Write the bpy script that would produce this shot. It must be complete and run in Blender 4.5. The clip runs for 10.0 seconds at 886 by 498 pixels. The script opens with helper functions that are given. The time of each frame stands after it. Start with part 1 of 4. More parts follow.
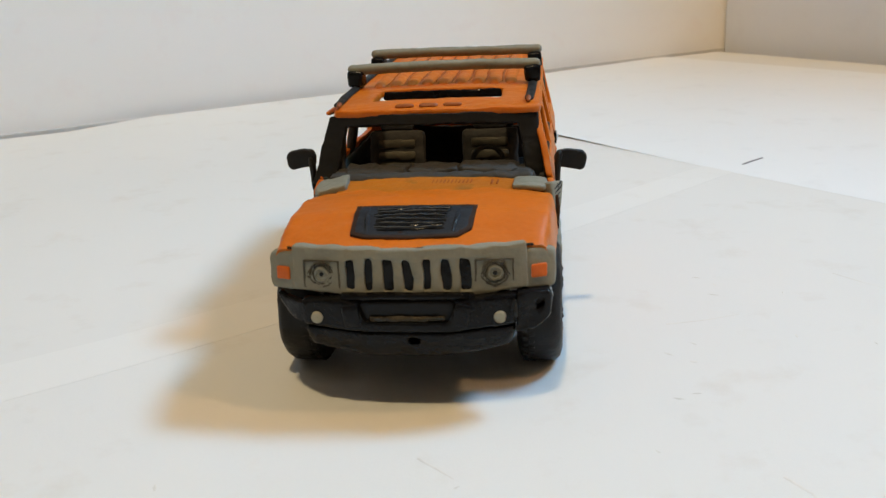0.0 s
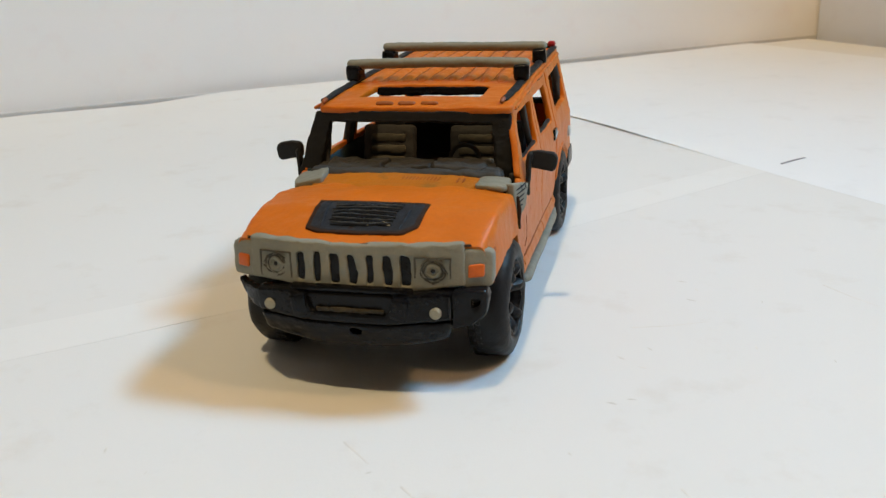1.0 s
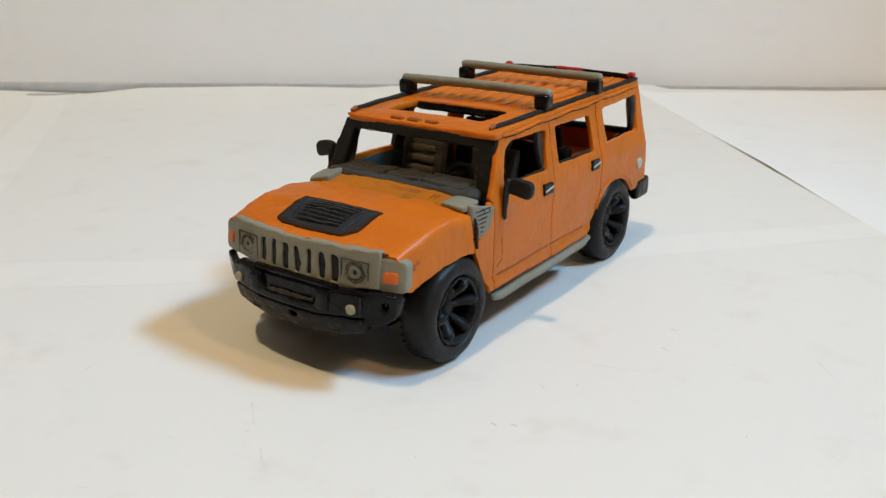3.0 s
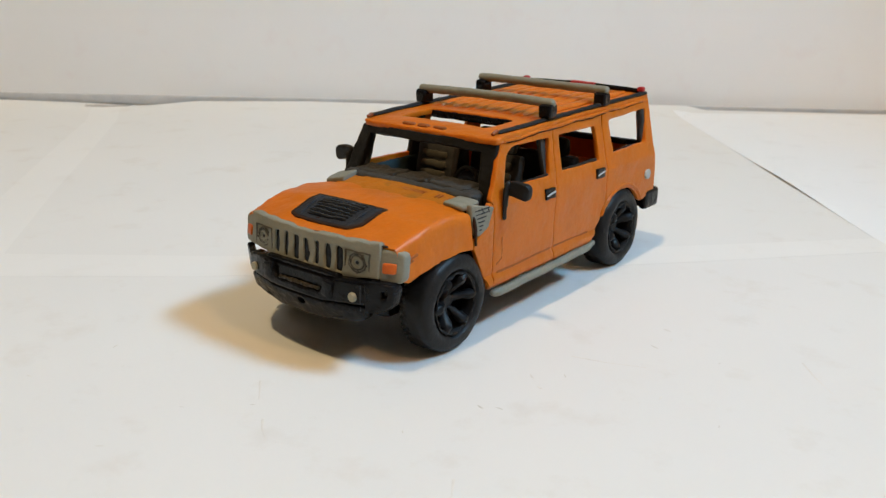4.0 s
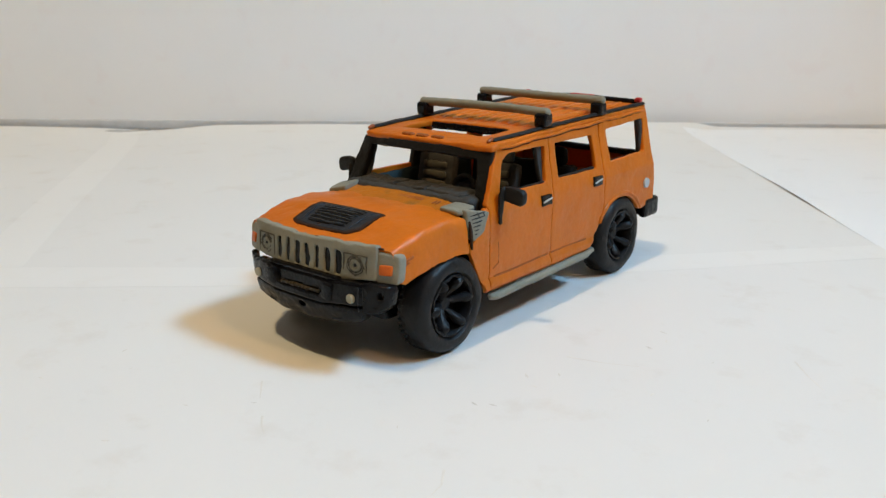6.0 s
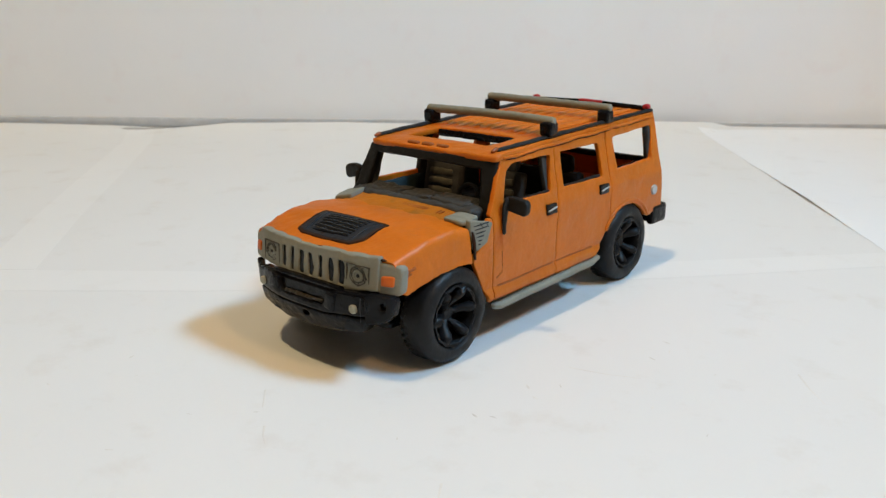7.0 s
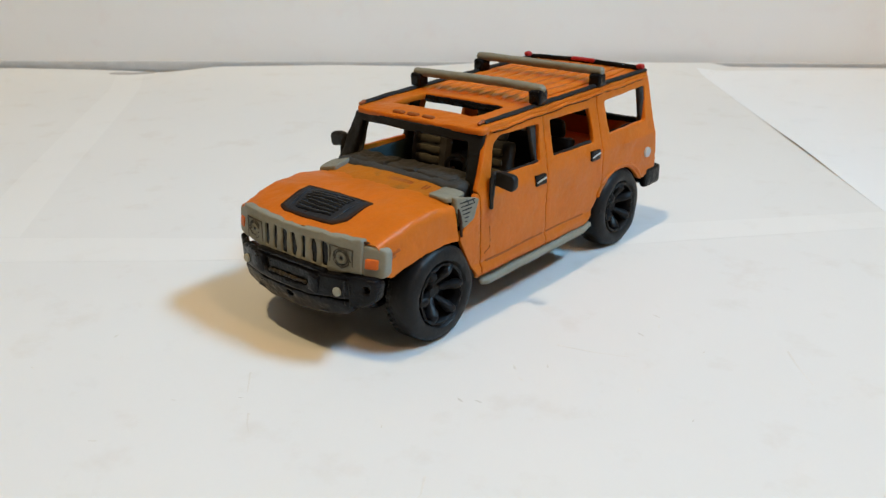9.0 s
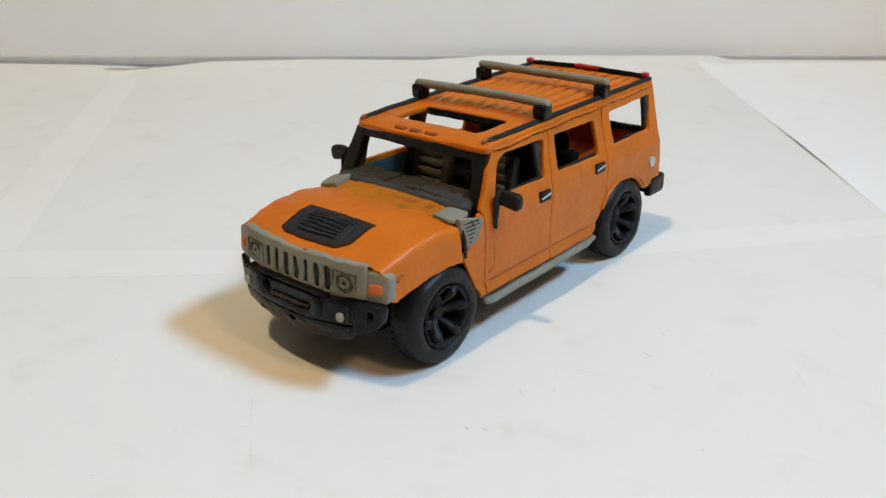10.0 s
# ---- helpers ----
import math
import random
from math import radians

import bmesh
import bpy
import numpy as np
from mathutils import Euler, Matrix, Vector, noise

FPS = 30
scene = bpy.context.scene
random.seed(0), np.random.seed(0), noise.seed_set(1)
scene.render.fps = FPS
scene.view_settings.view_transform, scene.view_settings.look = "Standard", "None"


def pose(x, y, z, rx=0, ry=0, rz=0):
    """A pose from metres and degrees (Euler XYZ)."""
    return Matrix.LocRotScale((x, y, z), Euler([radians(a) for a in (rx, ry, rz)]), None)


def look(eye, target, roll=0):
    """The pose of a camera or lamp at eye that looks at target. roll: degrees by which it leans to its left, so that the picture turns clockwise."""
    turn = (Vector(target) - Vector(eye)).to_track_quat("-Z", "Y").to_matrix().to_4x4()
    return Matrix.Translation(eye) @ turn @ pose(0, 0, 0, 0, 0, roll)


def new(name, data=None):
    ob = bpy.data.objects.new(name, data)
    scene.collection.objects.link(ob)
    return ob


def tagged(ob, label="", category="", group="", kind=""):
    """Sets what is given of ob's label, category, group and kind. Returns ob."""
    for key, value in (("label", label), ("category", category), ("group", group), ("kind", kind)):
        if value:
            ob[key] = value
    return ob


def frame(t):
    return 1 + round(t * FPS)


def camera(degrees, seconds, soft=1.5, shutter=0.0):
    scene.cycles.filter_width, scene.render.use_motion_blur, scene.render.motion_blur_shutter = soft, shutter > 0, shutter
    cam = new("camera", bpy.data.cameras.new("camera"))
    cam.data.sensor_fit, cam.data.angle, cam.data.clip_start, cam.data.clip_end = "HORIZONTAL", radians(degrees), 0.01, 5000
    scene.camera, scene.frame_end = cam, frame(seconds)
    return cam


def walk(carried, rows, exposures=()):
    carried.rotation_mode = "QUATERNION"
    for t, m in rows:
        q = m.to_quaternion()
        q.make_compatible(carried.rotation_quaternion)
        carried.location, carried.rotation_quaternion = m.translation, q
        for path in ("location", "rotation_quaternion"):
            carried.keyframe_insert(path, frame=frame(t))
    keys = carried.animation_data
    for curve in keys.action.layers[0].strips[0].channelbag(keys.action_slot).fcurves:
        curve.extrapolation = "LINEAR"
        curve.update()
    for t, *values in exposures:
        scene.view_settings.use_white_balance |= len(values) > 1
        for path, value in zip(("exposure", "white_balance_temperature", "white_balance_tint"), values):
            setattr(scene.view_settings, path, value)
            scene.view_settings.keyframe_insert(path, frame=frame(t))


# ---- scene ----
# The model is a 1:32 vehicle: its parts are written in metres of the full-size vehicle and scaled by S.
# x: to the vehicle's left, y: to its rear, z: up; the origin lies under the front axle.
S = 1 / 32
cam = camera(53.64, 10.0, soft=1.35)
cam.data.dof.use_dof, cam.data.dof.focus_distance, cam.data.dof.aperture_fstop = True, 0.255, 40.0   # a phone's small iris, close up
ROWS = [
    (0.0, 0.974, -6.155, 2.919, 7.61, -18.10, -3.08),
    (0.5, 1.517, -6.216, 3.005, 10.58, -18.68, -2.73),
    (1.0, 2.118, -6.152, 3.111, 15.02, -19.46, -2.62),
    (1.5, 2.972, -5.816, 3.298, 20.10, -19.78, -1.95),
    (2.0, 3.615, -5.654, 3.331, 25.78, -20.00, -0.42),
    (2.5, 4.250, -5.504, 3.401, 31.12, -20.14, -0.02),
    (4.0, 5.434, -5.701, 3.345, 38.40, -18.09, 0.60),
    (4.5, 5.682, -5.763, 3.279, 39.20, -17.30, 0.27),
    (5.0, 5.707, -5.751, 3.224, 39.41, -16.72, -0.24),
    (5.5, 5.742, -5.776, 3.193, 39.59, -16.38, -0.34),
    (7.0, 5.884, -5.659, 3.378, 41.21, -16.84, -0.44),
    (7.5, 5.912, -5.571, 3.495, 41.64, -17.57, -0.55),
    (8.0, 5.867, -5.442, 3.513, 41.60, -18.84, -0.60),
    (8.5, 5.853, -5.401, 3.671, 41.34, -20.51, -0.72),
    (9.0, 5.804, -5.346, 3.765, 41.36, -21.60, -0.97),
    (9.5, 5.690, -5.295, 3.930, 41.33, -22.03, -1.14),
    (10.0, 5.592, -5.193, 4.056, 41.16, -22.85, -1.25),
]
walk(cam, [(t, pose(x * S, y * S, z * S, 90 + pitch, 0, yaw) @ pose(0, 0, 0, 0, 0, roll)) for t, x, y, z, yaw, pitch, roll in ROWS],
     [(0.0, 0.27, 7440, 12), (1.5, 0.27, 7480, 12), (2.5, 0.27, 7640, 12), (4.0, 0.27, 7690, 13), (5.0, 0.27, 7680, 13), (5.6, 0.27, 7480, 12), (7.0, 0.27, 7460, 12), (10.0, 0.27, 7480, 12)])

# ---- world and lights ----
world = bpy.data.worlds.new("sky")
scene.world = world
world.use_nodes = True
sky = world.node_tree.nodes.new("ShaderNodeTexSky")
sky.sky_type, sky.sun_disc, sky.sun_elevation, sky.sun_rotation = "NISHITA", False, radians(35), radians(200)
world.node_tree.links.new(sky.outputs[0], world.node_tree.nodes["Background"].inputs[0])
world.node_tree.nodes["Background"].inputs[1].default_value = 0.1

WALL_TURN = 34.6                      # the room's turn against the vehicle, degrees
CORNER = Vector((6.1 * S, 21.6 * S, 0))
ROOM = pose(CORNER.x, CORNER.y, 0, 0, 0, WALL_TURN)   # local: -x along the long wall, -y along the short wall


def area_lamp(name, m, size, power, colour, shape="DISK", size_y=None):
    data = bpy.data.lights.new(name, "AREA")
    data.shape, data.size, data.energy, data.color = shape, size, power, colour
    if size_y:
        data.size_y = size_y
    ob = new(name, data)
    ob.matrix_world = m
    return ob


def bulb(name, at, power, colour, radius):
    data = bpy.data.lights.new(name, "POINT")
    data.energy, data.color, data.shadow_soft_size = power, colour, radius
    new(name, data).location = at


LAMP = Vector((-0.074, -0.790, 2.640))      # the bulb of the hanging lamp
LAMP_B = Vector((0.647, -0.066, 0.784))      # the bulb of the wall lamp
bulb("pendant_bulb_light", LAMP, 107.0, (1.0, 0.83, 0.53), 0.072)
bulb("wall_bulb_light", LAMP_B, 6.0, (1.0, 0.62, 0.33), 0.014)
FILL_AT = Vector((-0.62, -0.03, 0.80))       # unseen fill light by the long wall, added to lift the far-left paper
bulb("fill_light", FILL_AT, 0.6, (1.0, 0.90, 0.84), 0.11)
WIN_AT = Vector((0.0, -0.53, 0.69))     # the window's middle on the short wall, in the room's own axes
win_world = ROOM @ WIN_AT
area_lamp("window_light", look(win_world + ROOM.to_3x3() @ Vector((-0.004, 0, 0)), win_world + ROOM.to_3x3() @ Vector((-1, 0, 0))), 0.18, 10.7, (0.26, 0.60, 1.0), "RECTANGLE", 0.18)


# ---- materials ----
def clay(name, colour, rough=0.55, spread=0.10, bump=0.25, grain=900.0, dirt=None, spec=0.4, dirty=0.5):
    """Modelling clay: colour drifting at two scales, fine tool marks and dents."""
    m = bpy.data.materials.new(name)
    m.use_nodes = True
    n, l = m.node_tree.nodes, m.node_tree.links
    p = n["Principled BSDF"]
    p.inputs["Roughness"].default_value = rough
    p.inputs["Specular IOR Level"].default_value = spec
    co = n.new("ShaderNodeTexCoord")
    big, fine = n.new("ShaderNodeTexNoise"), n.new("ShaderNodeTexNoise")
    for t, s, d in ((big, 60.0, 5.0), (fine, grain, 4.0)):
        t.inputs["Scale"].default_value, t.inputs["Detail"].default_value = s, d
        l.new(co.outputs["Object"], t.inputs["Vector"])
    ramp = n.new("ShaderNodeValToRGB")
    ramp.color_ramp.elements[0].position, ramp.color_ramp.elements[1].position = 0.3, 0.7
    ramp.color_ramp.elements[0].color = [c * (1 - spread * 1.5) for c in colour] + [1]
    ramp.color_ramp.elements[1].color = [min(1, c * (1 + spread)) for c in colour] + [1]
    mix = n.new("ShaderNodeMath")
    mix.operation = "MULTIPLY_ADD"
    mix.inputs[1].default_value = 0.35
    l.new(fine.outputs["Fac"], mix.inputs[0])
    half = n.new("ShaderNodeMath")
    half.operation = "MULTIPLY"
    half.inputs[1].default_value = 0.65
    l.new(big.outputs["Fac"], half.inputs[0])
    l.new(half.outputs[0], mix.inputs[2])
    l.new(mix.outputs[0], ramp.inputs["Fac"])
    source = ramp.outputs["Color"]
    if dirt:
        spots, cut, blend = n.new("ShaderNodeTexNoise"), n.new("ShaderNodeValToRGB"), n.new("ShaderNodeMix")
        spots.inputs["Scale"].default_value, spots.inputs["Detail"].default_value = 170.0, 8.0
        l.new(co.outputs["Object"], spots.inputs["Vector"])
        cut.color_ramp.elements[0].position, cut.color_ramp.elements[1].position = 0.60, 0.72
        l.new(spots.outputs["Fac"], cut.inputs["Fac"])
        blend.data_type = "RGBA"
        scaled = n.new("ShaderNodeMath")
        scaled.operation = "MULTIPLY"
        scaled.inputs[1].default_value = dirty
        l.new(cut.outputs["Color"], scaled.inputs[0])
        l.new(scaled.outputs[0], blend.inputs["Factor"])
        l.new(source, blend.inputs["A"])
        blend.inputs["B"].default_value = (*dirt, 1)
        source = blend.outputs["Result"]
    l.new(source, p.inputs["Base Color"])
    gloss = n.new("ShaderNodeMapRange")
    gloss.inputs["To Min"].default_value, gloss.inputs["To Max"].default_value = rough - 0.1, rough + 0.1
    l.new(big.outputs["Fac"], gloss.inputs["Value"])
    l.new(gloss.outputs["Result"], p.inputs["Roughness"])
    b = n.new("ShaderNodeBump")
    b.inputs["Strength"].default_value, b.inputs["Distance"].default_value = bump, 0.0012
    dents, both = n.new("ShaderNodeTexNoise"), n.new("ShaderNodeMath")
    dents.inputs["Scale"].default_value, dents.inputs["Detail"].default_value = 260.0, 3.0
    l.new(co.outputs["Object"], dents.inputs["Vector"])
    both.operation = "MULTIPLY_ADD"
    both.inputs[1].default_value = 1.6
    l.new(dents.outputs["Fac"], both.inputs[0])
    l.new(mix.outputs[0], both.inputs[2])
    l.new(both.outputs[0], b.inputs["Height"])
    l.new(b.outputs["Normal"], p.inputs["Normal"])
    return m


def sheet_material(name, colour, spots, rough=0.6, grain=2200.0, bump=0.08):
    """Paper or paint: faint mottling, fibres, and sparse smudges of the colour spots."""
    m = bpy.data.materials.new(name)
    m.use_nodes = True
    n, l = m.node_tree.nodes, m.node_tree.links
    p = n["Principled BSDF"]
    p.inputs["Roughness"].default_value = rough
    p.inputs["Specular IOR Level"].default_value = 0.3
    co = n.new("ShaderNodeTexCoord")
    big, fine, smudge = (n.new("ShaderNodeTexNoise") for _ in range(3))
    for t, s, d in ((big, 7.0, 4.0), (fine, grain, 3.0), (smudge, 42.0, 9.0)):
        t.inputs["Scale"].default_value, t.inputs["Detail"].default_value = s, d
        l.new(co.outputs["Object"], t.inputs["Vector"])
    smudge.inputs["Roughness"].default_value = 0.62
    ramp = n.new("ShaderNodeValToRGB")
    ramp.color_ramp.elements[0].position, ramp.color_ramp.elements[1].position = 0.3, 0.75
    ramp.color_ramp.elements[0].color = [c * 0.965 for c in colour] + [1]
    ramp.color_ramp.elements[1].color = [*colour, 1]
    l.new(big.outputs["Fac"], ramp.inputs["Fac"])
    cut = n.new("ShaderNodeValToRGB")
    cut.color_ramp.elements[0].position, cut.color_ramp.elements[1].position = 0.56, 0.80
    l.new(smudge.outputs["Fac"], cut.inputs["Fac"])
    some = n.new("ShaderNodeMath")
    some.operation = "MULTIPLY"
    some.inputs[1].default_value = 0.28
    l.new(cut.outputs["Color"], some.inputs[0])
    blend = n.new("ShaderNodeMix")
    blend.data_type = "RGBA"
    l.new(some.outputs[0], blend.inputs["Factor"])
    l.new(ramp.outputs["Color"], blend.inputs["A"])
    blend.inputs["B"].default_value = (*spots, 1)
    l.new(blend.outputs["Result"], p.inputs["Base Color"])
    b = n.new("ShaderNodeBump")
    b.inputs["Strength"].default_value, b.inputs["Distance"].default_value = bump, 0.0004
    l.new(fine.outputs["Fac"], b.inputs["Height"])
    l.new(b.outputs["Normal"], p.inputs["Normal"])
    return m


ORANGE = clay("orange_clay", (0.555, 0.127, 0.006), 0.42, 0.09, 0.15, dirt=(0.40, 0.085, 0.005), spec=0.34, dirty=0.32)
# Near-black for seams; puts the shade of gaps and grooves into colour.
SEAM = clay("dark_seam", (0.03, 0.012, 0.005), 0.7, 0.2, 0.2, spec=0.2)
GREY = clay("grey_clay", (0.210, 0.204, 0.163), 0.6, 0.10, 0.25, dirt=(0.13, 0.12, 0.09))
BLACK = clay("black_clay", (0.0052, 0.0054, 0.0068), 0.20, 0.3, 0.24, spec=0.17)
TYRE = clay("black_tyre_clay", (0.0088, 0.0090, 0.0098), 0.48, 0.2, 0.2, spec=0.24)
RIM = clay("black_rim_clay", (0.0062, 0.0064, 0.0075), 0.42, 0.3, 0.25, spec=0.2)
VENT = clay("charcoal_clay", (0.015, 0.017, 0.022), 0.5, 0.2, 0.2, spec=0.25)
LOUVRE = clay("blue_grey_clay", (0.040, 0.045, 0.052), 0.45, 0.2, 0.2, spec=0.3)
COWL = clay("dirty_orange_clay", (0.43, 0.125, 0.007), 0.5, 0.14, 0.25, dirt=(0.20, 0.085, 0.012), spec=0.3, dirty=0.85)
CABIN = clay("dark_brown_grey_clay", (0.042, 0.040, 0.037), 0.65, 0.2, 0.3, spec=0.25)
SEAT = clay("olive_grey_clay", (0.064, 0.057, 0.040), 0.65, 0.15, 0.3)
RED = clay("red_clay", (0.42, 0.02, 0.025), 0.4, 0.12, 0.2)
AMBER = clay("amber_clay", (0.27, 0.066, 0.012), 0.5, 0.12, 0.2)
FOG = clay("pale_grey_clay", (0.31, 0.295, 0.225), 0.5, 0.08, 0.2)
BRONZE = clay("bronze_painted_clay", (0.028, 0.020, 0.008), 0.4, 0.7, 0.9, 1500.0)
SIGNAL = clay("signal_orange_clay", (0.58, 0.11, 0.012), 0.5, 0.1, 0.2)
SILVER = clay("silver_grey_clay", (0.40, 0.42, 0.43), 0.45, 0.08, 0.2)
# Darker orange for scuffs, scratches, and the shade in creases and between ribs.
GROOVE = clay("dark_groove", (0.30, 0.07, 0.008), 0.7, 0.2, 0.2)
TEAL = clay("teal_dark_clay", (0.012, 0.032, 0.038), 0.6, 0.2, 0.2)
PAPER = sheet_material("white_paper", (0.69, 0.69, 0.68), (0.44, 0.36, 0.27), 0.55)
# Whiter, bluer second sheet; part of that is the stronger cool light there.
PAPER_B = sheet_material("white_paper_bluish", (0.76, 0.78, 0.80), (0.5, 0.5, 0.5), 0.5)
PAPER_C = sheet_material("white_paper_doubled", (0.718, 0.718, 0.708), (0.55, 0.5, 0.44), 0.55)
PAINT = sheet_material("wall_paint", (0.80, 0.785, 0.765), (0.74, 0.60, 0.58), 0.7, 900.0, 0.15)
# Short wall: its blue tint puts the cool light there into the paint.
PAINT_COOL_LIT = sheet_material("cool_lit_wall_paint", (0.74, 0.765, 0.85), (0.62, 0.62, 0.67), 0.7, 900.0, 0.15)
# Unseen upper walls, room walls and ceiling: kept dark so little light bounces.
DIM_UPPER = sheet_material("upper_wall_dim", (0.19, 0.188, 0.185), (0.17, 0.168, 0.165), 0.7, 900.0, 0.15)
DIM_ROOM = sheet_material("room_wall_dim", (0.09, 0.088, 0.086), (0.08, 0.078, 0.076), 0.7, 900.0, 0.15)
TABLE = sheet_material("white_table", (0.72, 0.71, 0.69), (0.6, 0.58, 0.55), 0.5)
FRAME = clay("brown_black_clay", (0.0115, 0.0115, 0.0118), 0.5, 0.25, 0.2, spec=0.2)
SCORED = clay("scored_grey_clay", (0.075, 0.068, 0.052), 0.6, 0.35, 0.5)
STREAK = clay("faint_clay_streak", (0.685, 0.668, 0.635), 0.7, 0.08, 0.1)
SPECK = clay("grey_speck", (0.655, 0.64, 0.605), 0.7, 0.2, 0.1)
FOOT_SHADE = clay("foot_shade_grey", (0.52, 0.51, 0.50), 0.8, 0.12, 0.1)
PATCH_GREY = clay("grey_patch", (0.40, 0.385, 0.375), 0.8, 0.15, 0.1)
DASH_GREY = clay("grey_mark", (0.22, 0.22, 0.24), 0.7, 0.15, 0.1)
WOOD = clay("room_floor", (0.35, 0.28, 0.20), 0.5, 0.2, 0.2, 60.0)


# ---- mesh helpers ----
def roughen(bm, amp, cell=0.22, longest=0.06):
    """Cuts long edges and pushes the skin about by smooth noise, as fingers would leave it."""
    for _ in range(5):
        far = [e for e in bm.edges if e.calc_length() > longest]
        if not far:
            break
        bmesh.ops.subdivide_edges(bm, edges=far, cuts=1)
        bmesh.ops.triangulate(bm, faces=[f for f in bm.faces if len(f.verts) > 4])
    if amp:
        for v in bm.verts:
            v.co += amp * (noise.noise_vector(v.co / cell) + 0.5 * noise.noise_vector(v.co / (cell * 0.35)) + 0.45 * noise.noise_vector(v.co / (cell * 0.14)))
    return bm


def part(name, bm, material, parent=None, label="", scale=S, sharp=38):
    """Links a bmesh as one mesh object, under parent if one is given."""
    me = bpy.data.meshes.new(name)
    bmesh.ops.recalc_face_normals(bm, faces=bm.faces)
    bm.to_mesh(me)
    bm.free()
    if scale != 1:
        me.transform(Matrix.Scale(scale, 4))
    me.polygons.foreach_set("use_smooth", [True] * len(me.polygons))
    me.set_sharp_from_angle(angle=radians(sharp))
    me.materials.append(material)
    ob = new(name, me)
    ob.parent = parent
    return tagged(ob, label=label) if label else ob


def rounded(points, r, n=3):
    """A closed outline with its corners rounded."""
    out, count = [], len(points)
    for i, p in enumerate(points):
        p, a, b = Vector(p), Vector(points[i - 1]), Vector(points[(i + 1) % count])
        ra, rb = min(r, (a - p).length * 0.45), min(r, (b - p).length * 0.45)
        s, e = p + (a - p).normalized() * ra, p + (b - p).normalized() * rb
        for k in range(n + 1):
            f = k / n
            out.append((1 - f) ** 2 * s + 2 * f * (1 - f) * p + f * f * e)
    return out


def plate(outline, holes=(), thick=0.05, bevel=0.012, r=0.03):
    """A flat plate with holes in u, v, its thickness along w, with rounded edges."""
    cu = bpy.data.curves.new("outline", "CURVE")
    cu.dimensions, cu.fill_mode = "2D", "BOTH"
    cu.extrude, cu.bevel_depth, cu.bevel_resolution, cu.offset = max(thick / 2 - bevel, 0.0005), bevel, 1, -bevel
    for loop in (outline, *holes):
        pts = rounded(loop, r)
        sp = cu.splines.new("POLY")
        sp.points.add(len(pts) - 1)
        for q, p in zip(sp.points, pts):
            q.co = (p[0], p[1], 0, 1)
        sp.use_cyclic_u = True
    ob = new("outline", cu)
    me = bpy.data.meshes.new_from_object(ob.evaluated_get(bpy.context.evaluated_depsgraph_get()))
    bpy.data.objects.remove(ob)
    bpy.data.curves.remove(cu)
    bm = bmesh.new()
    bm.from_mesh(me)
    bpy.data.meshes.remove(me)
    bmesh.ops.remove_doubles(bm, verts=bm.verts, dist=1e-5)
    return gridded(bm)


def gridded(bm, step=0.075):
    """Cuts a flat plate along an even grid and drops the long slivers of its filling."""
    lines = []
    for axis in (0, 1):
        low, high = min(v.co[axis] for v in bm.verts), max(v.co[axis] for v in bm.verts)
        count = int((high - low) / step)
        cuts = [low + (high - low) * k / (count + 1) + 0.0007 for k in range(1, count + 1)]
        lines.append(cuts)
        for c in cuts:
            co, no = Vector((0, 0, 0)), Vector((0, 0, 0))
            co[axis], no[axis] = c, 1
            bmesh.ops.bisect_plane(bm, geom=list(bm.verts) + list(bm.edges) + list(bm.faces), plane_co=co, plane_no=no, dist=1e-6)

    def on_line(e):
        p, q = e.verts[0].co, e.verts[1].co
        return any(abs(p[i] - q[i]) < 1e-5 and any(abs(p[i] - c) < 1e-4 for c in lines[i]) for i in (0, 1))
    bm.normal_update()
    inner = [e for e in bm.edges if len(e.link_faces) == 2 and abs(e.link_faces[0].normal.z) > 0.999 and e.link_faces[0].normal.dot(e.link_faces[1].normal) > 0.9999 and not on_line(e)]
    bmesh.ops.dissolve_edges(bm, edges=inner, use_verts=False)
    bmesh.ops.triangulate(bm, faces=[f for f in bm.faces if len(f.verts) > 4])
    return bm


def mapped(bm, fn):
    for v in bm.verts:
        v.co = Vector(fn(*v.co))
    return bm


def flipped(bm):
    """The mirror image across the vehicle's middle."""
    for v in bm.verts:
        v.co.x *= -1
    bmesh.ops.reverse_faces(bm, faces=bm.faces)
    return bm


def rbox(centre, size, bevel=0.02, segments=2, turn=(0, 0, 0)):
    bm = bmesh.new()
    bmesh.ops.create_cube(bm, size=1)
    bmesh.ops.scale(bm, vec=size, verts=bm.verts)
    bmesh.ops.bevel(bm, geom=list(bm.edges), offset=min(bevel, min(size) * 0.45), segments=segments, profile=0.5, affect="EDGES")
    bmesh.ops.transform(bm, matrix=pose(*centre, *turn), verts=bm.verts)
    return bm


